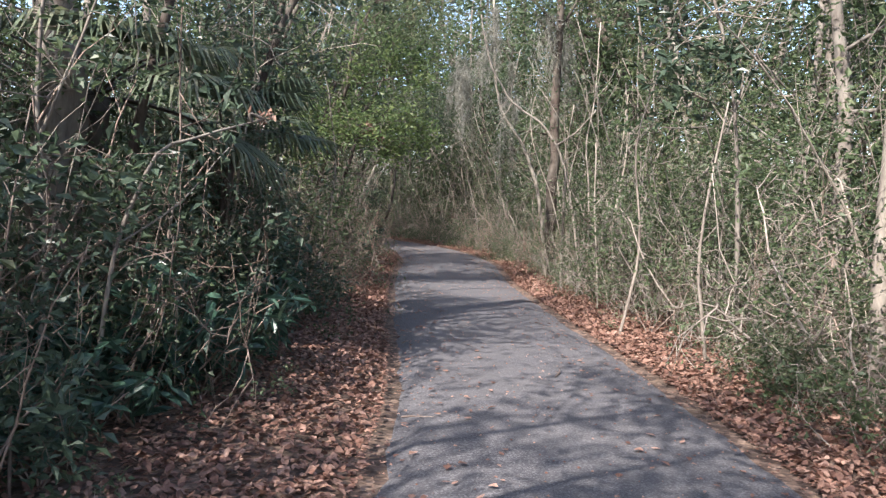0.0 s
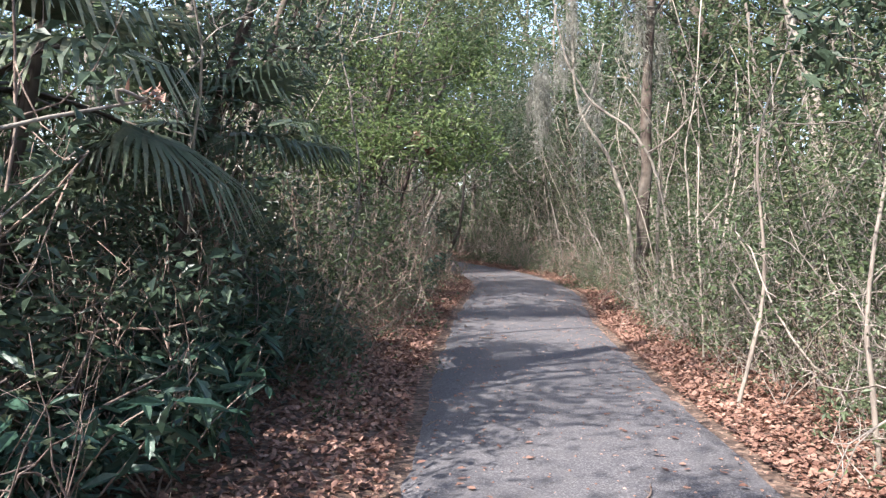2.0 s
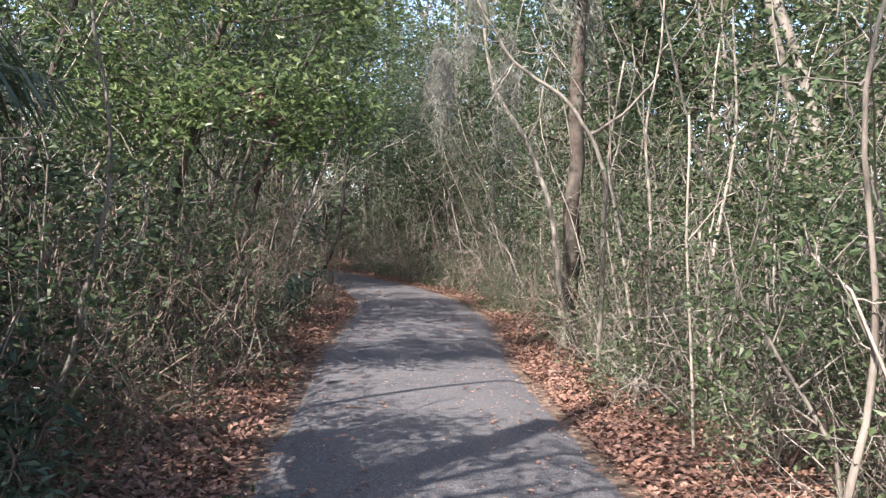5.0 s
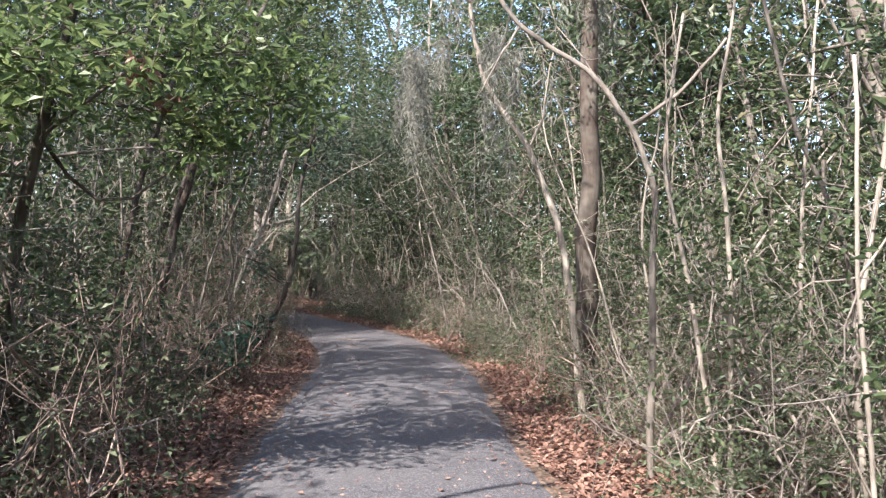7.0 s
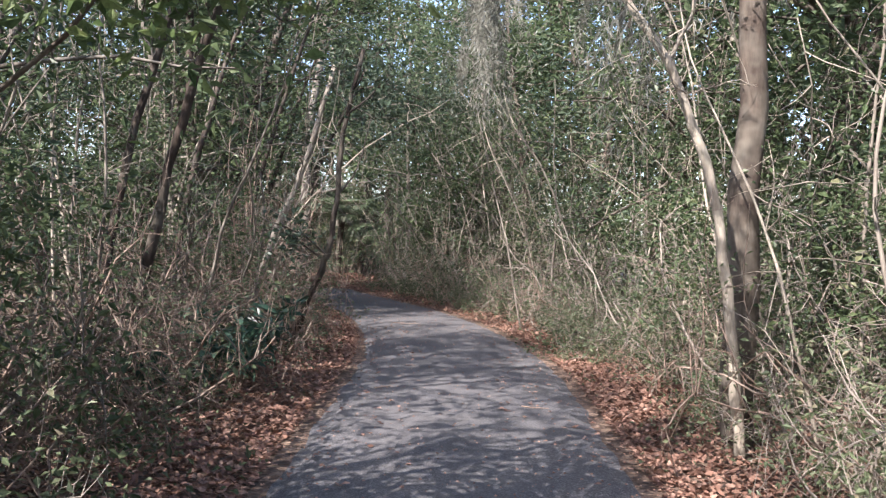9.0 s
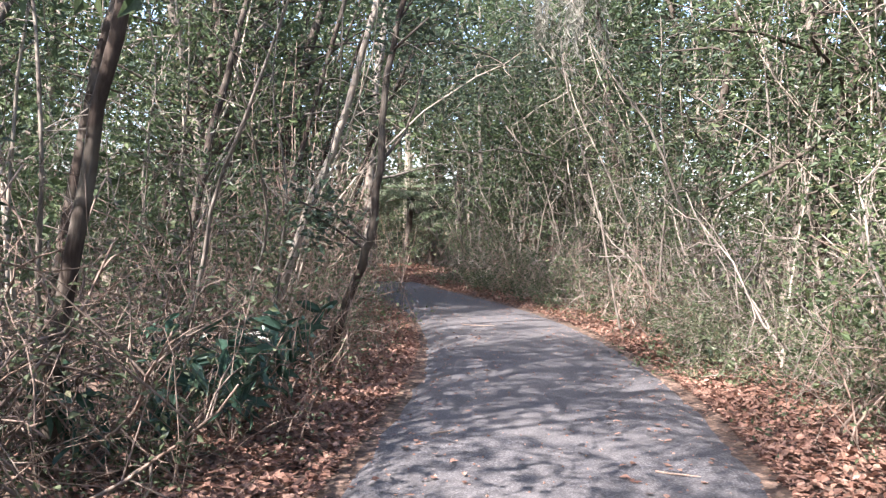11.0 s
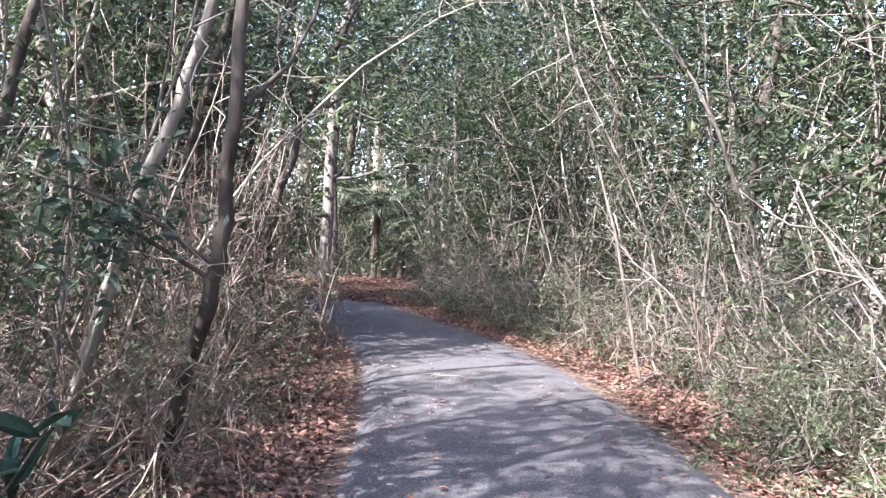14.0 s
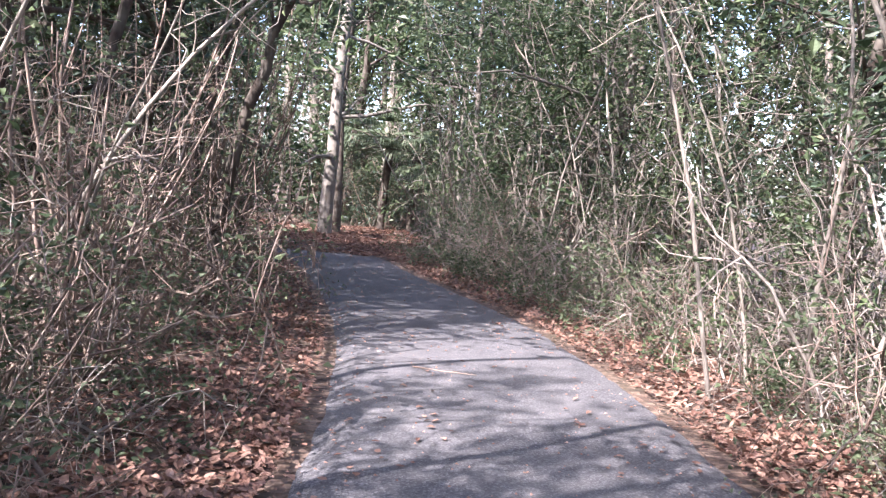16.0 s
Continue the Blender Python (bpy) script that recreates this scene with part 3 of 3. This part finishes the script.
for x, y, size in ((-4.6, 42.6, 1.0), (-3.9, 43.2, 1.1), (-5.2, 43.6, 1.0), (-3.2, 42.4, 1.0), (-4.3, 44.0, 1.2)):
    plant(some({"evergreen": 1}), x, y, size=size)
for k in range(26):
    plant(some({"sapling": 2, "pole": 2, "leafy": 1}), random.uniform(-12, -2), random.uniform(42.5, 47), size=random.uniform(1.0, 1.4))

# tall bare tangles on the shaded side that lean over the path
y = 22.3
while y < 31:
    x = left_edge(y) - random.uniform(1.3, 1.7)
    ob = plant(some({"whip": 1}), x, y, size=random.uniform(0.9, 1.1))
    at = Matrix.Translation((x, y, 0))
    ob.matrix_basis = at @ Matrix.Rotation(radians(random.uniform(5, 10)), 4, "Y") @ at.inverted() @ ob.matrix_basis
    y += random.uniform(0.8, 1.15)
for x, y in ((-6.6, 46.2), (-5.3, 47.4), (-8.0, 46.8), (-4.2, 46.0), (-7.2, 49.0), (-9.4, 48.0), (6.0, 22.0), (7.6, 24.0), (9.0, 21.0), (8.2, 28.0), (5.6, 26.6), (10.2, 25.0), (11.0, 18.0)):
    plant(some({"wood": 1}), x, y, size=random.uniform(1.2, 1.5))
for x in (-7.6, -6.9, -6.2, -5.6):
    plant(some({"far": 1}), x, random.uniform(45.0, 46.5), size=random.uniform(1.1, 1.5))
# low tan tangle by the leaning trees
for kind, x, y, size in (("bare1", 3.0, 14.25, 0.68), ("bare3", 3.35, 14.9, 0.62), ("bare1", 3.5, 13.7, 0.62), ("bare3", 2.95, 15.4, 0.5)):
    plant(kind, x, y, size=size)

# low growth on the verges
for _ in range(84):
    y = random.uniform(0, 36)
    right = random.random() < 0.68
    d = random.uniform(0.55, 1.2)
    plant(some({"sprig": 1}), right_edge(y) + d if right else left_edge(y) - d, y, size=random.uniform(0.6, 1.3))
for _ in range(30):
    y = random.uniform(2.5, 12)
    plant(some({"seedling": 1}), left_edge(y) - random.uniform(1.0, 1.7) - 0.07 * max(0.0, 10 - y), y, size=random.uniform(0.7, 1.2))

for _ in range(56):
    y = random.uniform(3.5, 36)
    right = random.random() < 0.55
    d = random.uniform(0.8, 2.4)
    plant(some({"pole": 1}), right_edge(y) + d if right else left_edge(y) - d - (0.4 if y < 8 else 0), y, size=random.uniform(0.8, 1.15))
for x, y in ((-1.35, 4.6), (-1.6, 5.0), (-1.2, 5.3), (-1.5, 5.7), (-1.05, 6.0), (-1.35, 6.4), (-1.1, 6.9), (-1.75, 4.7), (-1.3, 7.3), (-1.5, 7.9), (-1.6, 19.0), (-1.5, 18.2), (-1.7, 17.4)):
    plant(some({"seedling": 1}), x, y, size=random.uniform(1.0, 1.35))

# fan palms in the shade
plant("palm0", -2.0, 8.5, size=1.0)
plant("palm1", -2.6, 6.6, size=1.15)
plant("palm0", -4.5, 42.0, size=1.25)
plant("palm1", -3.7, 42.4, size=1.15)

# ---------------- trees that stand out along the walk ----------------


def own_tree(seed, name, label, trunk, r0, r1, bark, limbs=(), clumps=(), leaf_mat=None, leaf=(0.085, 0.04), density=700, spread=0.12):
    """A tree with a trunk of its own line, limbs, and leaf clumps (centre, radius) that twigs reach into."""
    g = Growth(seed)
    r = g.rng
    base = np.array(trunk[0], float)

    def fine(points):
        pts = np.array(points, float) - base
        u = np.linspace(0, len(pts) - 1, 4 * len(pts) - 3)
        out = np.stack([np.interp(u, range(len(pts)), pts[:, k]) for k in range(3)], 1)
        mid = out.copy()
        mid[1:-1] = (out[:-2] + 2 * out[1:-1] + out[2:]) / 4
        return mid + r.normal(0, r0 * 0.18, mid.shape) * (np.arange(len(mid)) > 0)[:, None]

    line = fine(trunk)
    ob = new(name)
    tagged(ob, label, "tree")
    ob.location = base
    bole = Growth(seed + 1000)
    bole.tube(line, r0, r1, 9, 0.07)
    part("trunk", bole.stems("trunk", bark), ob)
    for points, a, b in limbs:
        limb = Growth(seed + 2000)
        limb.tube(fine(points), a, b, 6, 0.06)
        part("limb", limb.stems("limb", bark), ob)
    tips = []
    for c, rad in clumps:
        c = np.array(c, float) - base
        near = line[np.argmin(np.linalg.norm(line - c * (1, 1, 0.85), axis=1))]
        bough = np.linspace(near, c, 6) + np.sin(np.linspace(0, np.pi, 6))[:, None] * r.normal(0, 0.12, 3)
        g.tube(bough, max(r0 * 0.3, 0.012), 0.008, 5)
        for _ in range(int(22 * rad + 8)):
            d = r.normal(0, 1, 3)
            t = g.path(c + r.normal(0, rad * 0.25, 3), d, rad * r.uniform(0.5, 1.0), 4, 0.2, 0.0)
            g.tube(t, 0.005, 0.002, 3)
            tips += [t[1], t[2], t[3]]
    if clumps:
        tips = np.array(tips)
        g.leaves(tips[r.integers(0, len(tips), int(density * sum(rad for _, rad in clumps)))], *leaf, spread=spread)
    for n, me in kind_parts(g, bark, leaf_mat or OAK_LEAF, "branchwork", "crown"):
        part(n, me, ob)
    return ob


own_tree(21, "leaning_tree", "slender pale leaning tree with a bent bare trunk",
         [(2.52, 16.55, -0.05), (2.41, 16.5, 0.95), (2.27, 16.5, 1.83), (1.92, 16.5, 2.74), (1.43, 16.5, 3.4), (1.30, 16.55, 4.05), (1.2, 16.6, 5.8)], 0.041, 0.02, PALE_BARK,
         limbs=[([(1.92, 16.5, 2.74), (2.05, 16.45, 3.05), (2.12, 16.4, 3.7)], 0.016, 0.006), ([(1.43, 16.5, 3.4), (1.65, 16.6, 3.8), (1.8, 16.7, 4.7)], 0.018, 0.008)])
own_tree(22, "tall_tree", "tall straight tree with rough dark bark",
         [(2.62, 16.9, -0.1), (2.60, 16.9, 2.5), (2.64, 16.9, 5.0), (2.55, 17.0, 8.5)], 0.125, 0.06, DARK_BARK,
         clumps=[((2.0, 16.8, 5.6), 0.9), ((3.2, 17.2, 6.2), 1.0), ((2.2, 18, 7.2), 1.1), ((1.4, 17.6, 6.4), 0.8)], density=800)
own_tree(23, "arching_tree", "grey tree arching over towards the path",
         [(2.52, 14.1, -0.05), (2.47, 14.0, 1.64), (2.5, 14.0, 2.07), (2.31, 14.0, 2.55), (2.0, 14.05, 2.95), (1.5, 14.1, 3.25), (1.1, 14.2, 3.9), (0.9, 14.3, 4.8)], 0.027, 0.014, GREY_BARK,
         limbs=[([(2.31, 14.0, 2.55), (2.6, 13.9, 2.75), (2.95, 13.9, 3.15)], 0.018, 0.01), ([(1.5, 14.1, 3.25), (1.35, 14.0, 3.0), (1.2, 14.0, 2.7)], 0.012, 0.004)])
for n, pts in enumerate((
        [(2.86, 13.5, 0), (2.85, 13.5, 1.02), (2.83, 13.5, 1.64), (2.73, 13.5, 2.6), (2.85, 13.5, 3.3), (2.9, 13.6, 4.6)],
        [(2.74, 13.4, 0), (2.71, 13.4, 0.4), (2.53, 13.45, 1.54), (2.38, 13.5, 2.2), (2.5, 13.5, 3.2)],
        [(3.33, 13.5, 0), (3.3, 13.5, 1.3), (3.31, 13.5, 2.13), (3.4, 13.5, 3.4)],
        [(2.70, 11.5, 0), (2.66, 11.5, 0.6), (2.58, 11.5, 1.5), (2.56, 11.5, 2.4)],
        [(3.1, 12.3, 0), (3.0, 12.3, 1.2), (3.2, 12.3, 2.4), (3.1, 12.3, 3.4)],
        [(0.95, 29.8, 0), (0.78, 29.8, 0.9), (0.5, 29.8, 1.9), (0.3, 29.9, 2.6)],
        [(1.25, 29.4, 0), (1.0, 29.2, 1.7), (0.8, 29.4, 2.8), (0.7, 29.5, 4.2)],
        [(1.5, 24.9, 0), (1.2, 24.8, 1.5), (0.88, 24.8, 2.6), (0.6, 24.8, 3.8)],
        [(2.55, 9.2, 0), (2.75, 9.2, 1.0), (2.6, 9.2, 2.2), (2.9, 9.3, 3.2)],
        [(3.0, 7.4, 0), (2.85, 7.4, 1.1), (3.1, 7.5, 2.5)])):
    own_tree(40 + n, "thin_tree", "thin pale bare tree stem in the thicket", pts, 0.02 if n not in (3, 5) else 0.013, 0.008, GREY_BARK if n > 6 else PALE_BARK,
             limbs=[([pts[-2], tuple(a + b for a, b in zip(pts[-2], (0.3, 0.1, 0.35)))], 0.007, 0.003), ([pts[1], tuple(a + b for a, b in zip(pts[1], (-0.25, -0.1, 0.4)))], 0.006, 0.003)])
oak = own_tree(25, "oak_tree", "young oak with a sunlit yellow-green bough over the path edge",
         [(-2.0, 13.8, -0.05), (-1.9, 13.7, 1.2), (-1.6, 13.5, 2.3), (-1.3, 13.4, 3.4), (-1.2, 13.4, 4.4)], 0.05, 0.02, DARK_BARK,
         clumps=[((-1.55, 13.0, 2.5), 0.6), ((-0.95, 13.2, 2.65), 0.62), ((-0.45, 13.5, 2.85), 0.55), ((-0.05, 13.7, 2.6), 0.36), ((-0.5, 13.4, 2.35), 0.36), ((-2.0, 12.7, 2.2), 0.5), ((-1.3, 13.3, 3.7), 0.7), ((-0.7, 13.9, 3.8), 0.6), ((-2.1, 12.8, 2.9), 0.6), ((-1.9, 13.4, 3.7), 0.7), ((-2.7, 13.1, 3.3), 0.6), ((-1.2, 12.6, 2.5), 0.4), ((-0.2, 13.9, 3.7), 0.5)], density=1000, leaf=(0.088, 0.04), leaf_mat=SUNLIT_BOUGH_LEAF)
withered = Growth(251)
withered.leaves(np.repeat(np.array([(1.14, -0.55, 2.72), (1.02, -0.6, 2.62), (1.3, -0.5, 2.5)]), 11, 0), 0.13, 0.065, spread=0.045, up=0.3, full=True)
part("withered_leaves", withered.foliage("withered_leaves", DRY_LEAF), oak, "cluster of withered tan leaves")
own_tree(26, "crooked_tree", "crooked dark-barked tree with leaf clumps beside the path",
         [(-1.66, 20.85, -0.05), (-1.49, 20.64, 0.32), (-1.11, 20.2, 1.1), (-1.0, 20.06, 1.41), (-0.95, 20.0, 1.85), (-0.9, 20.0, 2.6), (-0.72, 20.1, 3.6)], 0.045, 0.025, DARK_BARK,
         limbs=[([(-1.05, 20.1, 1.25), (-1.35, 19.9, 1.5), (-1.75, 19.8, 1.62)], 0.014, 0.006), ([(-0.95, 20.0, 1.9), (-0.75, 20.4, 2.3), (-0.7, 20.8, 2.9)], 0.014, 0.007)],
         clumps=[((-0.55, 20.1, 3.15), 0.5), ((-0.9, 20.5, 3.5), 0.6), ((-1.45, 19.9, 1.45), 0.3)], leaf_mat=DARK_LEAF)
own_tree(27, "leaning_tree", "pale smooth trunk leaning among darker stems",
         [(-2.35, 20.9, -0.05), (-1.8, 20.9, 1.57), (-1.59, 20.9, 2.12), (-1.47, 20.9, 2.47), (-1.2, 21.0, 3.6)], 0.045, 0.03, PALE_BARK)
own_tree(28, "overhanging_tree", "dark evergreen tree whose crown hangs over the path",
         [(-3.0, 26.2, -0.05), (-2.7, 26.0, 1.6), (-2.2, 25.8, 3.0), (-1.6, 25.8, 4.2)], 0.07, 0.03, DARK_BARK,
         clumps=[((-1.5, 25.6, 3.3), 0.8), ((-0.8, 26.0, 3.7), 0.8), ((-0.2, 26.5, 4.0), 0.7), ((-1.9, 26.4, 4.4), 0.9), ((-2.4, 25.2, 3.2), 0.7)], leaf_mat=DARK_LEAF, density=800)
own_tree(29, "far_tree", "dark upright trunk where the path bends out of sight",
         [(-5.2, 39.6, -0.05), (-5.25, 39.6, 3.0), (-5.2, 39.6, 7.5)], 0.13, 0.08, DARK_BARK, clumps=[((-5.2, 39.6, 6.6), 1.2), ((-4.2, 40, 6.2), 1.0)], density=900)
own_tree(30, "far_tree", "pale upright trunk at the end of the path",
         [(-5.0, 44.5, -0.05), (-5.0, 44.5, 4.0), (-4.9, 44.5, 8.0)], 0.12, 0.08, PALE_BARK)

own_tree(31, "dead_branch_shrub", "bent bare grey stem with a few withered leaves at its tip",
         [(-1.6, 4.45, -0.05), (-1.47, 4.5, 1.1), (-1.29, 4.66, 1.7), (-1.02, 5.0, 1.84), (-0.81, 5.38, 1.97)], 0.016, 0.006, GREY_BARK,
         limbs=[([(-1.47, 4.5, 1.1), (-1.2, 4.8, 1.35), (-1.0, 5.2, 1.75)], 0.009, 0.004)], clumps=[((-0.81, 5.4, 1.96), 0.07)], leaf_mat=DRY_LEAF, density=220, spread=0.03)
own_tree(32, "big_tree", "thick pale grey tree trunk in the woods behind the shrubs",
         [(-2.75, 6.3, -0.1), (-2.7, 6.3, 2.0), (-2.75, 6.35, 4.5), (-2.6, 6.3, 8.0)], 0.23, 0.13, GREY_BARK,
         limbs=[([(-2.73, 6.33, 3.6), (-2.3, 6.1, 4.4), (-1.9, 6.0, 5.6)], 0.07, 0.03)])
own_tree(33, "grey_tree", "grey tree trunk behind the sunny thicket",
         [(3.9, 6.0, -0.1), (3.85, 6.0, 2.2), (3.95, 6.0, 5.0)], 0.09, 0.05, GREY_BARK)
own_tree(34, "broadleaf_tree", "slender tree with broad glossy leaves hanging toward the path",
         [(3.6, 8.3, -0.05), (3.5, 8.2, 1.5), (3.3, 8.0, 2.8), (3.0, 8.0, 3.8)], 0.03, 0.012, GREY_BARK,
         clumps=[((2.8, 7.9, 2.8), 0.4), ((3.3, 8.0, 3.05), 0.45), ((2.6, 8.0, 3.3), 0.4)], leaf_mat=DARK_LEAF, leaf=(0.14, 0.06), density=330)
own_tree(35, "overhanging_tree", "evergreen tree leaning over the path with a dark crown",
         [(-2.2, 17.3, -0.05), (-1.9, 17.2, 1.6), (-1.5, 17.1, 3.0), (-0.9, 17.2, 4.4)], 0.05, 0.025, DARK_BARK,
         clumps=[((-1.4, 17.0, 3.4), 0.6), ((-1.7, 17.8, 4.3), 0.8)], leaf_mat=OAK_LEAF, density=800)
own_tree(36, "overhanging_tree", "evergreen tree with a dark crown above the path edge",
         [(-1.9, 7.6, -0.05), (-1.7, 7.7, 1.6), (-1.2, 7.8, 3.2), (-0.6, 8.0, 4.4)], 0.05, 0.025, DARK_BARK,
         clumps=[((-1.5, 7.6, 2.9), 0.6), ((-1.0, 8.2, 3.6), 0.7), ((-0.3, 8.2, 4.2), 0.7), ((-1.9, 8.4, 3.9), 0.8), ((-1.2, 9.2, 3.0), 0.5)], leaf_mat=DARK_LEAF, density=800)

# added crowns, mostly above the view, that block the sun from path and verges
for n, (x, y, z) in enumerate(((-1.2, -1.6, 5.2), (-1.1, 12.8, 5.8), (-0.4, 6.4, 6.4), (-2.3, 14.6, 5.7), (-0.5, 10.0, 5.9), (-3.3, 24.5, 5.6), (-0.5, 0.2, 5.6), (-1.0, 1.0, 5.4), (-1.2, 18.8, 6.0), (-1.6, 21.8, 6.2), (-1.4, 24.4, 6.6), (-2.0, 27.6, 6.3), (-3.2, 30.2, 6.3))):
    own_tree(60 + n, "overhanging_tree", "slender added tree whose thin high crown shades the path",
             [(x - 1.9, y - 0.2, -0.05), (x - 1.7, y, 2.0), (x - 1.2, y + 0.1, 4.0), (x - 0.3, y, z)], 0.055, 0.02, DARK_BARK,
             clumps=[((x, y, z), 0.75), ((x + 0.8, y + 0.5, z + 0.3), 0.75), ((x + 0.3, y - 0.9, z + 0.5), 0.7), ((x - 0.8, y + 0.8, z + 0.2), 0.75), ((x + 1.4, y - 0.4, z + 0.6), 0.6)], leaf_mat=OAK_LEAF, density=560, leaf=(0.11, 0.05), spread=0.16)
for x, y in ((-2.5, 49.0), (0.5, 46.0), (2.6, 42.0), (4.0, 37.5), (-8.5, 50.0), (-5.5, 48.6), (3.2, 33.0)):
    plant("wood%d" % random.randrange(4), x, y, size=random.uniform(1.2, 1.4))
for x, y in ((-2.6, 41.0), (0.4, 43.5), (-5.2, 38.5), (-1.0, 47.0), (2.2, 46.0), (-6.0, 31.5)):
    plant("wood%d" % random.randrange(4), x, y, size=random.uniform(1.2, 1.45))
for x, y in ((1.98, 21.9), (2.25, 22.45), (2.2, 21.3), (2.05, 22.3)):
    plant("thicket%d" % random.randrange(4), x, y, size=random.uniform(0.5, 0.65))
    plant("sprig%d" % random.choice((1, 3)), x - 0.15, y - 0.3, size=1.2)

# hanging moss
random.seed(5)
for x, y, z in ((0.75, 21.4, 4.9), (0.6, 22.2, 5.1), (1.2, 16.1, 4.9), (1.3, 16.2, 5.4), (1.55, 16.0, 3.6), (0.5, 23.1, 5.2), (2.45, 16.8, 5.4), (1.2, 24.2, 6.0), (0.7, 24.6, 5.9), (2.9, 18.2, 5.2), (1.9, 20.2, 5.0), (0.2, 27.5, 5.4)):
    plant("moss%d" % random.randrange(4), x, y, z=z, size=random.uniform(0.8, 1.2))

# ---------------- small things on the path ----------------


def fallen_twig(seed, x, y, turn, length, label):
    g = Growth(seed)
    p = g.path((-length / 2, 0, 0.0), (1, 0, 0), length, 7, 0.10, 0.0)
    p[:, 2] = np.abs(p[:, 2]) * 0.2 + 0.006
    g.tube(p, 0.007, 0.003, 5, 0.1)
    side = Growth(seed + 1)
    q = side.path(p[3], (0.8, 0.6, 0), length * 0.25, 4, 0.1, 0.0)
    q[:, 2] = 0.007
    side.tube(q, 0.004, 0.002, 4)
    ob = new("fallen_twig")
    tagged(ob, label, "twig", "fallen twigs on the path")
    part("stick", g.stems("stick", BROWN_TWIG), ob)
    part("side_shoot", side.stems("side_shoot", BROWN_TWIG), ob)
    ob.matrix_basis = pose(x, y, 0.022, 0, 0, turn)


for n, (x, y, turn, length) in enumerate(((-0.45, 24.7, -6, 0.5), (-0.12, 10.05, -55, 0.26), (0.35, 5.0, 20, 0.22), (1.5, 6.6, 70, 0.3), (0.2, 12.4, 10, 0.2), (1.2, 17.9, -30, 0.25), (-0.2, 18.6, 40, 0.18), (0.1, 7.9, 80, 0.2))):
    fallen_twig(900 + n, x, y, turn, length, "thin dry brown twig lying on the asphalt")


def fallen_leaf_mesh(seed):
    r = np.random.default_rng(seed)
    outline = [(-0.5, 0.0), (-0.3, 0.2), (-0.12, 0.42), (0.02, 0.26), (0.2, 0.36), (0.34, 0.16), (0.5, 0.02), (0.3, -0.2), (0.16, -0.38), (0.0, -0.24), (-0.16, -0.4), (-0.32, -0.18)]
    v = [(0, 0, 0.002)] + [(a * 0.08, b * 0.07, 0.004 + r.uniform(0, 0.014)) for a, b in outline]
    return mesh_of("blade", v, [(0, 1 + k, 1 + (k + 1) % 12) for k in range(12)], DRY_LEAF)


LEAF_MESHES = [fallen_leaf_mesh(940 + k) for k in range(5)]
random.seed(31)
for k in range(150):
    y = 2.0 + 30 * random.random() ** 1.1
    u = random.choice((random.uniform(0.02, 0.2), random.uniform(0.8, 0.98), random.uniform(0.05, 0.95)))
    x = left_edge(y) + u * (right_edge(y) - left_edge(y))
    ob = new("fallen_leaf", LEAF_MESHES[k % 5])
    tagged(ob, "dry brown leaf fallen on the asphalt", "leaf", "fallen leaves on the path")
    ob.matrix_basis = Matrix.LocRotScale((x, y, 0.021), Euler((radians(random.uniform(-8, 8)), radians(random.uniform(-8, 8)), random.uniform(0, 6.28))), (random.uniform(0.3, 0.75),) * 3)


def crumbs():
    """Bits of leaf and grit strewn over the asphalt, most of them near its edges."""
    r = np.random.default_rng(77)
    v, f = [], []
    for _ in range(5200):
        y = r.uniform(0.5, 36)
        u = r.beta(0.45, 0.45)
        x = left_edge(y) + u * (right_edge(y) - left_edge(y))
        s, a, k = r.uniform(0.005, 0.017), r.uniform(0, 6.28), len(v)
        z = 0.008 + 0.018 * (1 - (2 * u - 1) ** 2)
        v += [(x + s * np.cos(a), y + s * np.sin(a), z), (x + s * 0.6 * np.cos(a + 2), y + s * 0.6 * np.sin(a + 2), z), (x + s * 0.8 * np.cos(a + 4), y + s * 0.8 * np.sin(a + 4), z), (x, y, z + s * 0.6)]
        f += [(k, k + 1, k + 3), (k + 1, k + 2, k + 3), (k + 2, k, k + 3)]
    return mesh_of("leaf_crumbs", v, f, DRY_LEAF)


tagged(new("leaf_crumbs", crumbs()), "small crumbs of dry leaf and grit on the asphalt", "debris", kind="stuff")
